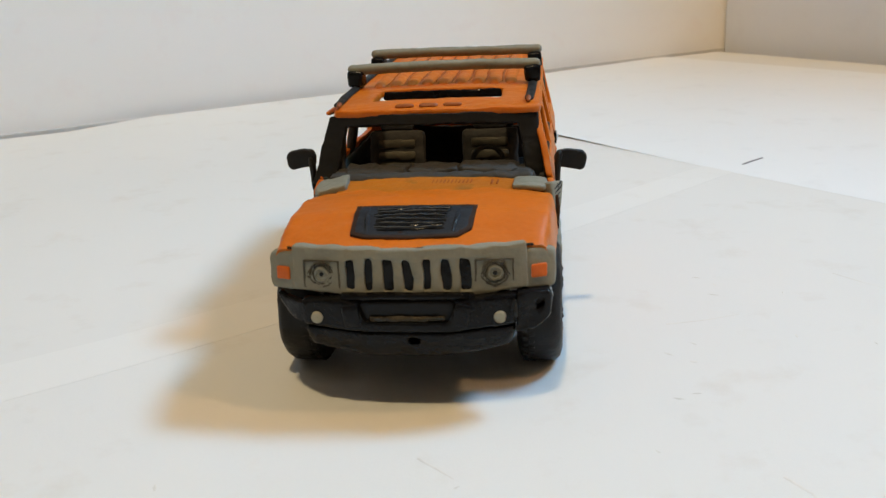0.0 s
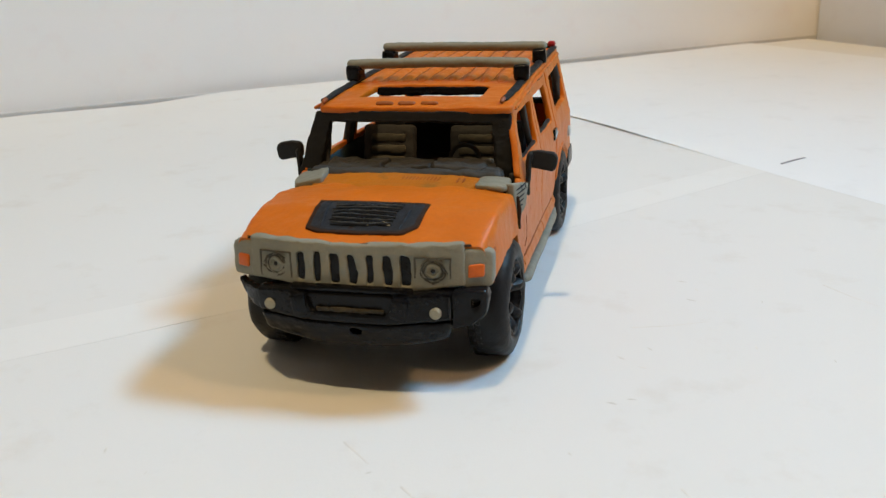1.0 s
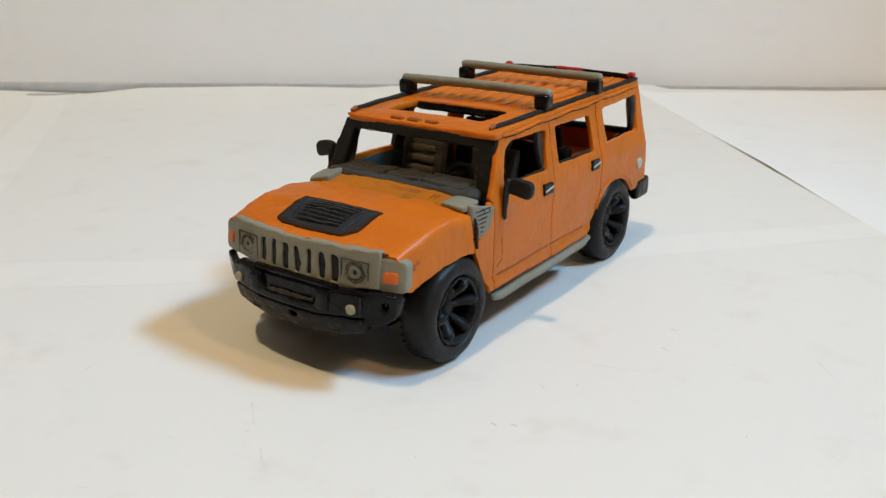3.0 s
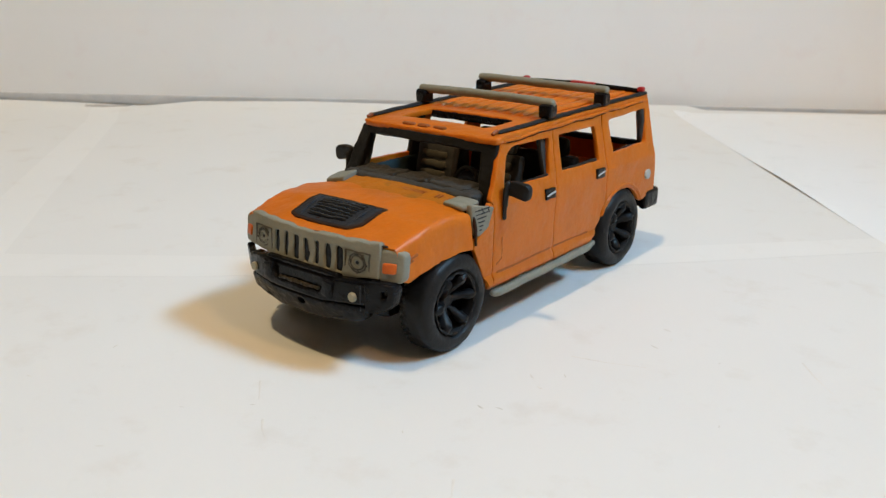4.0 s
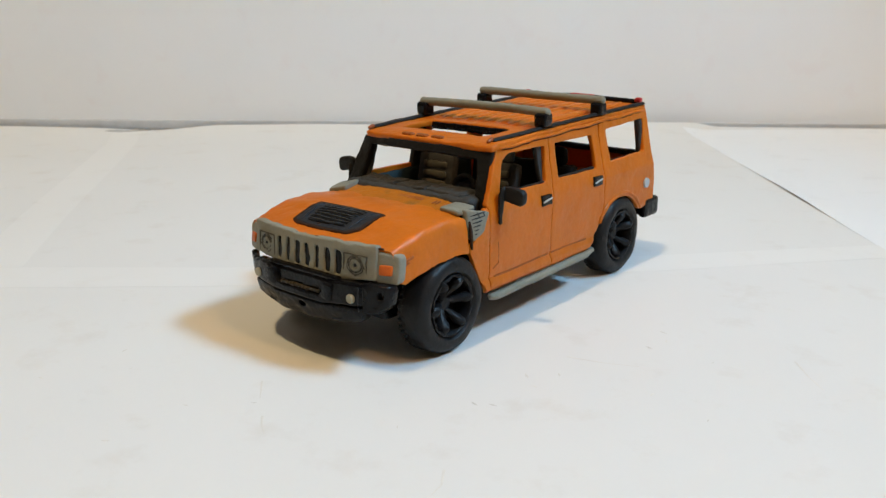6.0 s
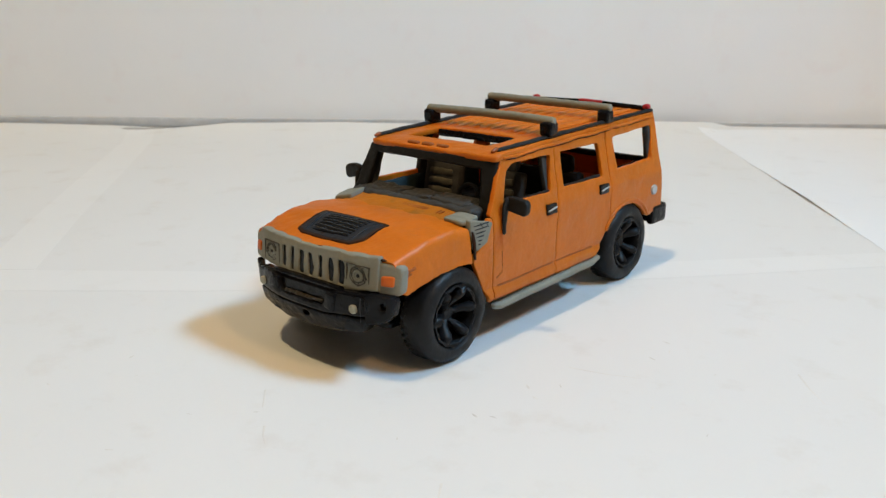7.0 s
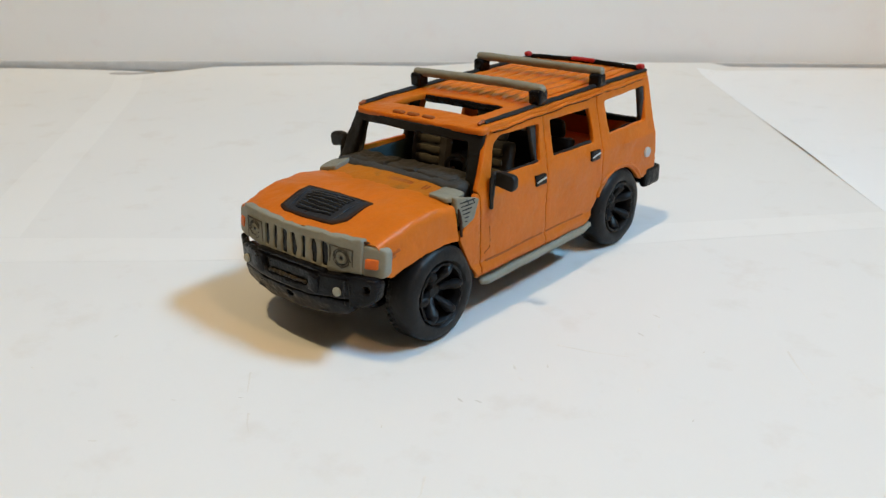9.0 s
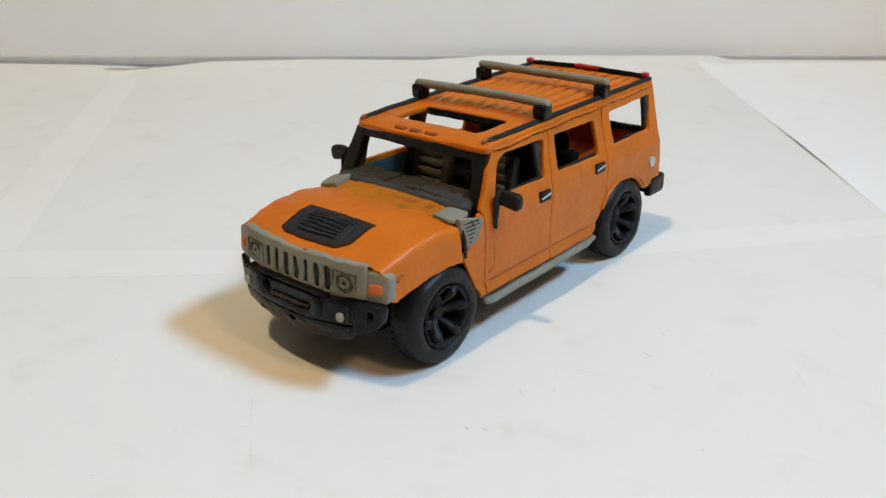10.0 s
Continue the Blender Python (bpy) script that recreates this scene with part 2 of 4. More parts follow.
def tube(path, radii, n=12, flat=1.0, cap=True):
    """A rolled strand of clay along a path."""
    path = [Vector(p) for p in path]
    radii = radii if isinstance(radii, (list, tuple)) else [radii] * len(path)
    bm, rings = bmesh.new(), []
    up = Vector((0, 0, 1))
    rows = [(p, r) for p, r in zip(path, radii)]
    if cap:
        d0, d1 = (path[0] - path[1]).normalized(), (path[-1] - path[-2]).normalized()
        head = [(path[0] + d0 * radii[0] * f, radii[0] * math.sqrt(max(0, 1 - f * f))) for f in (0.95, 0.7, 0.35)]
        tail = [(path[-1] + d1 * radii[-1] * f, radii[-1] * math.sqrt(max(0, 1 - f * f))) for f in (0.35, 0.7, 0.95)]
        rows = head + rows + tail
    pts = [p for p, _ in rows]
    for i, (p, r) in enumerate(rows):
        along = (pts[min(i + 1, len(pts) - 1)] - pts[max(i - 1, 0)]).normalized()
        side = along.cross(up)
        side = side.normalized() if side.length > 1e-3 else Vector((1, 0, 0))
        top = side.cross(along).normalized()
        rings.append([bm.verts.new(p + r * (math.cos(a) * side + flat * math.sin(a) * top)) for a in (2 * math.pi * k / n for k in range(n))])
    for a, b in zip(rings, rings[1:]):
        for k in range(n):
            bm.faces.new((a[k], a[(k + 1) % n], b[(k + 1) % n], b[k]))
    bm.faces.new(rings[0][::-1])
    bm.faces.new(rings[-1])
    return bm


def shell(fn, nu, nv, thick):
    """A curved sheet: fn(u, v) gives the outer skin for u, v from 0 to 1."""
    bm = bmesh.new()
    grid = [[bm.verts.new(fn(i / nu, j / nv)) for j in range(nv + 1)] for i in range(nu + 1)]
    for i in range(nu):
        for j in range(nv):
            bm.faces.new((grid[i][j], grid[i + 1][j], grid[i + 1][j + 1], grid[i][j + 1]))
    bmesh.ops.recalc_face_normals(bm, faces=bm.faces)
    bmesh.ops.solidify(bm, geom=list(bm.faces), thickness=thick)
    return bm


def turned(profile, n=40):
    """A solid of revolution round the x axis; profile: rows of x, radius."""
    bm, rings = bmesh.new(), []
    for x, r in profile:
        rings.append([bm.verts.new((x, r * math.cos(a), r * math.sin(a))) for a in (2 * math.pi * k / n for k in range(n))])
    for a, b in zip(rings, rings[1:]):
        for k in range(n):
            bm.faces.new((a[k], a[(k + 1) % n], b[(k + 1) % n], b[k]))
    return bm


def interp(x, xs, ys):
    return float(np.interp(x, xs, ys))


# ---- the room ----
def flat_box(name, size, m, material, label, kind="structure"):
    bm = rbox((0, 0, 0), size, 0.002, 1)
    ob = part(name, bm, material, None, label, 1)
    ob.matrix_world = m
    return tagged(ob, kind=kind)


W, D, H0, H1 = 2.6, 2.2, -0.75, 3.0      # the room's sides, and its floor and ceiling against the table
WHITE_TOP = 0.15                               # white up to this height; unseen wall above is darkened to deepen shadows
flat_box("wall_north", (W + 0.2, 0.1, WHITE_TOP - H0), ROOM @ pose(-W / 2, 0.05, (H0 + WHITE_TOP) / 2), PAINT, "off-white painted wall behind the white paper")
flat_box("wall_north_upper", (W + 0.2, 0.1, H1 - WHITE_TOP), ROOM @ pose(-W / 2, 0.05, (WHITE_TOP + H1) / 2), DIM_UPPER, "unseen upper wall, darkened to cut bounced light")
flat_box("wall_east", (0.1, D, WHITE_TOP - H0), ROOM @ pose(0.05, -D / 2, (H0 + WHITE_TOP) / 2), PAINT_COOL_LIT, "off-white wall with the cool light on it tinted into its paint")
flat_box("wall_south", (W + 0.2, 0.1, H1 - H0), ROOM @ pose(-W / 2, -D - 0.05, (H0 + H1) / 2), DIM_ROOM, "unseen wall, darkened to cut bounced light")
flat_box("wall_west", (0.1, D, H1 - H0), ROOM @ pose(-W - 0.05, -D / 2, (H0 + H1) / 2), DIM_ROOM, "unseen wall, darkened to cut bounced light")
flat_box("ceiling", (W + 0.2, D + 0.2, 0.1), ROOM @ pose(-W / 2, -D / 2, H1 + 0.05), DIM_ROOM, "unseen ceiling, darkened to cut bounced light")
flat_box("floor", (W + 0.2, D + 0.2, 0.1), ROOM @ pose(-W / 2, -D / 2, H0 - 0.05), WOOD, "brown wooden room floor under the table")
# Grey strip paints the thin shadow line where the paper meets the wall.
bm = rbox((-W / 2, -0.0012, -0.0025), (W, 0.0024, 0.0075), 0.0010, 2)
strip = tagged(part("wall_foot_shade", bm, FOOT_SHADE, None, "thin grey strip painting the shadow line along the foot of the wall", 1), kind="structure")
strip.matrix_world = ROOM
WY, WZ, WW, WH = WIN_AT.y, WIN_AT.z, 0.25, 0.25
bm = plate([(-D, WHITE_TOP), (0, WHITE_TOP), (0, H1), (-D, H1)], [[(WY - WW / 2, WZ - WH / 2), (WY + WW / 2, WZ - WH / 2), (WY + WW / 2, WZ + WH / 2), (WY - WW / 2, WZ + WH / 2)]], 0.1, 0.002, 0.001)
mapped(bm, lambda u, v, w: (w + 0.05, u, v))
ob = part("wall_east_upper", bm, DIM_UPPER, None, "unseen upper wall with a small window, darkened to cut bounced light", 1)
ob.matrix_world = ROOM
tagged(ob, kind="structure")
window = tagged(new("window_1"), "small white-framed window in the painted wall", "window", kind="structure")
window.matrix_world = ROOM @ pose(0.05, WY, WZ)
bm = plate([(-WW / 2, -WH / 2), (WW / 2, -WH / 2), (WW / 2, WH / 2), (-WW / 2, WH / 2)], [[(-WW / 2 + 0.015, -WH / 2 + 0.015), (WW / 2 - 0.015, -WH / 2 + 0.015), (WW / 2 - 0.015, WH / 2 - 0.015), (-WW / 2 + 0.015, WH / 2 - 0.015)]], 0.03, 0.002, 0.001)
part("window_frame", mapped(bm, lambda u, v, w: (w, u, v)), PAINT, window, "", 1)

# ---- table, paper sheets ----
table = tagged(new("table"), "white table carrying the paper sheets, pushed into the room's corner", "table")
table.matrix_world = ROOM
TW, TD = 1.7, 1.2
part("tabletop", rbox((-TW / 2 - 0.002, -TD / 2 - 0.002, -0.0225), (TW, TD, 0.03), 0.003, 2), TABLE, table, "", 1)
for x, y in ((-0.06, -0.06), (-TW + 0.06, -0.06), (-0.06, -TD + 0.06), (-TW + 0.06, -TD + 0.06)):
    part("leg", rbox((x, y, (H0 - 0.0375) / 2), (0.05, 0.05, -H0 - 0.0375), 0.004, 2), TABLE, table, "", 1)


def paper_sheet(name, label, material, corner, ax, ay, lx, ly, nx, ny, height):
    """A thin sheet from corner along ax and ay (car metres), with height(x, y) as its relief."""
    bm = bmesh.new()
    ax, ay = Vector(ax).normalized(), Vector(ay).normalized()
    grid = []
    for i in range(nx + 1):
        row = []
        for j in range(ny + 1):
            p = Vector(corner) + ax * (lx * i / nx) + ay * (ly * j / ny)
            row.append(bm.verts.new((p.x, p.y, height(p.x, p.y))))
        grid.append(row)
    for i in range(nx):
        for j in range(ny):
            bm.faces.new((grid[i][j], grid[i + 1][j], grid[i + 1][j + 1], grid[i][j + 1]))
    bmesh.ops.recalc_face_normals(bm, faces=bm.faces)
    if bm.faces[0].normal.z < 0:
        bmesh.ops.reverse_faces(bm, faces=bm.faces)
    bmesh.ops.solidify(bm, geom=list(bm.faces), thickness=0.003)
    return tagged(part(name, bm, material, None, label, sharp=70), category="paper")


WALL_DIR = Vector((math.cos(radians(WALL_TURN)), math.sin(radians(WALL_TURN)), 0))
OUT = Vector((WALL_DIR.y, -WALL_DIR.x, 0))          # away from the long wall
EDGE_A, EDGE_B = Vector((-3.3, 14.1, 0)), Vector((3.12, 6.26, 0))


def main_height(x, y):
    z = -0.006 + 0.006 * noise.noise((x * 0.25, y * 0.25, 3.0))
    wall_gap = (Vector((x, y, 0)) - CORNER / S).dot(OUT)
    z += math.exp(-(wall_gap / 1.5) ** 2) * interp(x, [-30, -17.9, -16, -14.6, -13.4, -11, -9, -7.6, -3.3, -2.9, 0.3, 1.6, 6.5], [-0.09, -0.11, -0.15, -0.215, -0.05, 0.0, -0.02, 0.09, 0.09, -0.01, -0.03, 0.0, 0.0])
    near_car = math.exp(-(((x) / 2.2) ** 2 + ((y - 1.7) / 3.6) ** 2) ** 2)
    return z * (1 - near_car) - 0.006 * near_car


def second_height(x, y):
    t = ((Vector((x, y, 0)) - EDGE_A).dot(EDGE_B - EDGE_A)) / (EDGE_B - EDGE_A).length_squared
    off = (Vector((x, y, 0)) - EDGE_A).cross((EDGE_B - EDGE_A).normalized()).z
    lift = 0.028 * math.exp(-((t - 0.69) / 0.13) ** 2) * math.exp(-(off / 1.2) ** 2)
    return main_height(x, y) + 0.0016 + 0.0014 * max(0.0, min(1.0, t * 2)) - 0.0014 * max(0.0, min(1.0, (t - 0.85) / 0.12))  + lift


far_left = CORNER / S - WALL_DIR * 46 + OUT * 0.25
main_sheet = paper_sheet("paper_sheet", "large white paper on the table, pieced from lapping sheets", PAPER, far_left, WALL_DIR, OUT, 45.5, 36, 340, 270, main_height)
E_DIR = (EDGE_B - EDGE_A).normalized()
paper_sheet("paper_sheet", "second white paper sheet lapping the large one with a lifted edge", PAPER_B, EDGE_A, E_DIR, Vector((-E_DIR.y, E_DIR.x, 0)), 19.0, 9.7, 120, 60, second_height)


def lap_strip(far, near, label):
    """The band in which two sheets lap, between two edges given by points along it."""
    n, m = 60, 4
    bm = bmesh.new()
    span = [k / (len(far) - 1) for k in range(len(far))]
    grid = []
    for i in range(n + 1):
        f = i / n
        a = Vector((interp(f, span, [q[0] for q in far]), interp(f, span, [q[1] for q in far])))
        b = Vector((interp(f, span, [q[0] for q in near]), interp(f, span, [q[1] for q in near])))
        grid.append([bm.verts.new((*a.lerp(b, j / m), main_height(*a.lerp(b, j / m)) + 0.0022)) for j in range(m + 1)])
    for i in range(n):
        for j in range(m):
            bm.faces.new((grid[i][j], grid[i + 1][j], grid[i + 1][j + 1], grid[i][j + 1]))
    bmesh.ops.recalc_face_normals(bm, faces=bm.faces)
    if bm.faces[0].normal.z < 0:
        bmesh.ops.reverse_faces(bm, faces=bm.faces)
    bmesh.ops.solidify(bm, geom=list(bm.faces), thickness=0.0015)
    part("lapped_edge", bm, PAPER_C, main_sheet, label, sharp=70)


lap_strip([(-5.35, -1.62), (-2.84, 0.36), (-0.9, 2.15), (1.05, 4.12), (3.08, 6.33)], [(-4.75, -2.15), (-2.55, -0.32), (-0.5, 1.52), (1.35, 3.55), (3.42, 5.92)],
          "whiter band where two white paper sheets lap across the table")
lap_strip([(-14.9, 6.75), (-12.14, 4.88), (-9.7, 2.85), (-7.02, 0.58), (-4.82, -1.19)], [(-15.4, 6.3), (-12.6, 4.42), (-10.2, 2.36), (-7.5, 0.08), (-5.4, -1.62)],
          "whiter slanting band where two paper sheets lap, by the wall")
# Short dark grey dash on the second sheet.
bm = tube([(px, py, second_height(px, py) + 0.006) for px, py in ((3.64, 6.36), (3.80, 6.55), (3.97, 6.72))], 0.022, 8, 0.3)
tagged(part("short_dash", bm, DASH_GREY, None, "short dark grey dash on the white paper"), category="mark")

# Flat grey patch where the paper dips at the wall.
bm = tube([(px, py, main_height(px, py) + 0.01) for px, py in ((-15.1, 5.9), (-14.6, 6.2), (-14.2, 6.5))], [0.10, 0.20, 0.09], 10, 0.12)
tagged(part("smudge", roughen(bm, 0.03, 0.3), PATCH_GREY, None, "grey patch at the end of a paper crease by the wall"), category="smudge")
rnd = random.Random(5)
for px, py, r in ((-1.44, -1.82, 0.035), (1.59, -1.316, 0.022), (1.83, 0.085, 0.04), (2.0, -0.05, 0.03), (2.04, 0.28, 0.03), (1.81, -0.63, 0.035), (1.94, -0.555, 0.03), (2.97, 1.37, 0.02),
                  (2.29, 1.76, 0.04), (2.42, 1.57, 0.03), (2.37, 1.32, 0.04), (-0.01, -2.13, 0.022), (-1.02, -2.01, 0.015), (0.39, -1.75, 0.02), (2.85, 0.43, 0.03), (3.4, 0.29, 0.022), (-1.45, -2.62, 0.03), (0.03, -2.86, 0.03)):
    ang = rnd.uniform(0, 3.1)
    d = Vector((math.cos(ang), math.sin(ang), 0)) * r
    z = main_height(px, py) + 0.0012
    bm = tube([Vector((px, py, z)) - d, Vector((px, py, z)), Vector((px, py, z)) + d], [r * 0.15, r * 0.32, r * 0.12], 7, 0.12)
    tagged(part("speck", roughen(bm, r * 0.05, r, 1), SPECK, None, "tiny grey speck on the white paper"), category="speck", group="specks on the paper")
for line in (((1.89, 0.66), (2.21, 0.745), (2.50, 0.87)), ((3.54, 1.85), (3.72, 1.62), (3.92, 1.41)), ((0.12, -1.445), (0.25, -1.56), (0.36, -1.66)), ((0.64, -1.86), (0.75, -1.96), (0.87, -2.03)), ((2.28, -1.58), (2.39, -1.74), (2.42, -1.90))):
    bm = tube([(px, py, main_height(px, py) + 0.0012) for px, py in line], [0.011, 0.007, 0.004], 7, 0.15)
    tagged(part("streak", roughen(bm, 0.0008, 0.1, 0.1), STREAK, None, "faint orange-brown clay streak on the white paper"), category="streak", group="streaks on the paper")

# ---- the clay vehicle ----
car = tagged(new("model_car"), "handmade orange clay off-road vehicle with black tyres and grey trim", "model car")


def side_x(z):
    return interp(z, [0.3, 0.41, 0.46, 0.515, 0.565, 0.625, 1.2, 1.33, 1.85, 2.0], [0.95, 0.968, 1.002, 1.0, 0.974, 0.985, 0.99, 0.962, 0.845, 0.81])


def side_plate(name, outline, holes, material=ORANGE, thick=0.055, label="", out=0.0, amp=0.007, parent=None, bevel=0.010, r=0.03):
    """A panel of both flanks, given in y and z."""
    made = []
    for s in (1, -1):
        bm = plate(outline, holes, thick, bevel, r)
        for z in (0.46, 0.515, 0.565, 0.625, 1.2, 1.33):
            bmesh.ops.bisect_plane(bm, geom=list(bm.verts) + list(bm.edges) + list(bm.faces), plane_co=(0, z, 0), plane_no=(0, 1, 0))
        mapped(bm, lambda u, v, w: (side_x(v) + w - thick / 2 + out, u, v))
        if s < 0:
            flipped(bm)
            mapped(bm, lambda u, v, w: (u * 0.962, v + 0.14 * max(0.0, min(1.0, (w - 1.22) / 0.1)) * max(0.0, min(1.0, (1.06 - v) / 0.4)), w))
        roughen(bm, amp)
        made.append(part(name, bm, material, parent[s] if parent else car, label))
    return {1: made[0], -1: made[1]}


front_doors = side_plate("front_door", [(0.672, 0.42), (1.722, 0.42), (1.735, 0.95), (1.765, 1.33), (1.80, 1.80), (0.93, 1.775), (0.70, 1.40), (0.62, 1.285), (0.665, 1.26)],
                         [[(0.85, 1.355), (0.98, 1.65), (1.09, 1.705), (1.725, 1.70), (1.65, 1.335)]], label="orange front door with an open window")
rear_doors = side_plate("rear_door", [(1.726, 0.42), (2.48, 0.43), (2.62, 0.53), (2.74, 0.70), (2.80, 0.88), (2.82, 1.16), (2.80, 1.33), (2.80, 1.59), (2.83, 1.83), (1.804, 1.805), (1.769, 1.33), (1.739, 0.95)],
                        [[(1.915, 1.70), (2.655, 1.695), (2.655, 1.325), (1.885, 1.342)]], label="orange rear door with an open window")
ARCH = [(3.2 + 0.51 * math.cos(radians(a)), 0.44 + 0.478 * math.sin(radians(a))) for a in range(152, 20, -12)]
side_plate("rear_quarter_panel", ARCH + [(3.70, 0.68), (4.0, 0.74), (4.02, 0.86), (3.955, 1.35), (3.955, 1.87), (2.845, 1.835), (2.796, 1.59), (2.796, 1.33), (2.816, 1.16), (2.796, 0.88)],
           [[(2.95, 1.715), (3.84, 1.745), (3.76, 1.368), (2.965, 1.355)]], label="orange rear quarter panel with an open window", out=0.007)
side_plate("front_quarter_panel", [(0.35, 0.905), (0.405, 0.97), (0.52, 1.06), (0.58, 1.245), (0.62, 1.28), (0.66, 1.25), (0.66, 0.42), (0.615, 0.42)], [], thick=0.05, out=0.002)

for s in (1, -1):
    lip = [(s * (side_x(0.44 + 0.52 * math.sin(radians(a))) - (0.0 if s > 0 else 0.036)), 3.2 + 0.555 * math.cos(radians(a)), 0.44 + 0.522 * math.sin(radians(a))) for a in range(150, 28, -8)]
    part("wheel_arch_lip", roughen(tube(lip, [0.012] + [0.024] * (len(lip) - 2) + [0.014], 8), 0.006, 0.1), ORANGE, car, "raised orange lip round the rear wheel arch")

# grooves and door crease, handles, discs
for s in (1, -1):
    part("sill_crease", tube([(s * (side_x(0.57) - 0.004), y, 0.568 + 0.008 * math.sin(y * 5)) for y in np.linspace(0.76, 1.68, 12)], 0.016, 6, 0.7), GROOVE, front_doors[s])
    part("sill_crease", tube([(s * (side_x(0.57) - 0.004), y, 0.572 + 0.008 * math.sin(y * 4)) for y in np.linspace(1.76, 2.44, 10)], 0.016, 6, 0.7), GROOVE, rear_doors[s])
    part("scratch", tube([(s * side_x(0.9), 0.80, 0.90), (s * (side_x(0.8) + 0.0005), 0.805, 0.76), (s * side_x(0.7), 0.80, 0.69), (s * side_x(0.66), 0.72, 0.655)], 0.006, 6), GROOVE, front_doors[s])
    for doors_of, y0, z0 in ((front_doors, 1.615, 1.165), (rear_doors, 2.64, 1.195)):
        bm = plate([(y0 - 0.09, z0 - 0.055), (y0 + 0.092, z0 - 0.058), (y0 + 0.088, z0 + 0.052), (y0 - 0.092, z0 + 0.058)], [], 0.03, 0.008, 0.015)
        mapped(bm, lambda u, v, w: (s * (0.995 + w), u, v))
        recess = part("door_handle", roughen(bm, 0.006), BLACK, doors_of[s], "black recessed door handle with a pale grip")
        part("grip", tube([(s * 1.012, y0 - 0.07, z0 - 0.012), (s * 1.018, y0, z0 + 0.005), (s * 1.012, y0 + 0.07, z0 + 0.012)], 0.0095, 8), SILVER, doors_of[s], "pale grey grip")
bm = turned([(0.99, 0.0005), (0.995, 0.058), (0.97, 0.062)], 20)
bmesh.ops.translate(bm, vec=(0.026, 3.78, 0.985), verts=bm.verts)
part("side_marker", bm, SILVER, car, "pale grey round side marker")

# ---- roof ----
def roof_z(x, y):
    return interp(y, [0.78, 0.95, 2.0, 3.0, 4.0], [1.79, 1.825, 1.855, 1.875, 1.895]) + 0.02 * (1 - (x / 0.86) ** 2)


bm = plate([(-0.805, 0.84), (-0.4, 0.79), (0.4, 0.79), (0.88, 0.84), (0.855, 2.4), (0.85, 3.97), (-0.85, 3.97), (-0.835, 2.4)],
           [[(-0.53, 1.10), (0.55, 1.10), (0.55, 1.60), (-0.53, 1.60)]], 0.06, 0.016, 0.05)
roughen(bm, 0)
mapped(bm, lambda u, v, w: (u, v, roof_z(u, v) + w - 0.03))
roof = part("roof", roughen(bm, 0.007), ORANGE, car, "orange roof with an open sunroof")
for k in range(9):
    x = -0.60 + 0.15 * k
    path = [(x + 0.008 * math.sin(7 * y + k), y, roof_z(x, y) + 0.006 - 0.045 * max(0.0, (1.84 - y) / 0.14)) for y in np.linspace(1.70 + 0.02 * (k % 3), 3.80, 14)]
    bm = tube(path, [0.045, 0.055] + [0.058] * 10 + [0.042, 0.03], 10, 0.55)
    part("roof_rib", roughen(bm, 0.005, 0.1), ORANGE, roof)
for k in range(8):
    x = -0.525 + 0.15 * k
    path = [(x + 0.008 * math.sin(7 * y + k), y, roof_z(x, y) + 0.010) for y in np.linspace(1.84 + 0.03 * (k % 2), 3.76, 12)]
    part("rib_groove", roughen(tube(path, [0.004] + [0.011, 0.008, 0.013, 0.009] * 2 + [0.012, 0.010, 0.004], 6, 0.7), 0.004, 0.1), GROOVE, roof, "brown groove between the roof ribs")
for x in (-0.215, -0.02, 0.175):
    bm = tube([(x - 0.045, 0.865, roof_z(x, 0.86) + 0.0), (x + 0.045, 0.865, roof_z(x, 0.86) + 0.0)], 0.032, 10, 0.7)
    part("clearance_lamp", roughen(bm, 0.004, 0.08), AMBER, roof, "amber clearance lamp")
bm = rbox((0.01, 1.605, 1.808), (1.07, 0.045, 0.074), 0.016)
part("sunroof_lip", roughen(bm, 0.007, 0.12), BLACK, roof, "black rear lip of the sunroof")

for s in (1, -1):
    path = [(s * (side_x(roof_z(0.84, y) - 0.055) + 0.012), y, roof_z(0.84, y) - 0.055 + 0.006 * math.sin(y * 9)) for y in np.linspace(0.95, 3.9, 24)]
    drip = part("drip_moulding", roughen(tube(path, 0.017, 8), 0.006, 0.1), ORANGE, roof, "thin orange drip moulding above the doors")
    path = [(s * (side_x(roof_z(0.84, y) - 0.078) + 0.004), y, roof_z(0.84, y) - 0.078 + 0.006 * math.sin(y * 9)) for y in np.linspace(1.0, 3.8, 22)]
    part("seam", roughen(tube(path, 0.006, 6), 0.005, 0.1), SEAM, roof)

rails = {}
for s in (1, -1):
    path = [(s * interp(y, [0.9, 1.35, 4.0], [0.785, 0.80, 0.815]), y, roof_z(0.82, y) + 0.014) for y in np.linspace(0.98 if s > 0 else 0.94, 3.92, 14)]
    rails[s] = part("roof_rail", roughen(tube(path, [0.034] + [0.039] * 13, 10, 0.55), 0.005, 0.12), FRAME, car, "flat black-brown roof rail")
    part("rail_end", roughen(tube([(s * 0.782 + (0.0 if s > 0 else 0.02), (0.90 if s > 0 else 0.86), 1.838), (s * 0.784 + (0.0 if s > 0 else 0.02), (0.95 if s > 0 else 0.91), 1.852)], [0.018, 0.022], 10), 0.004), AMBER, rails[s], "orange-brown rail end")
    bm = rbox((s * 0.80, 3.86, 1.955), (0.085, 0.085, 0.06), 0.025)
    part("rear_marker_lamp", roughen(bm, 0.004), RED, car, "red marker lamp on the roof's rear corner")
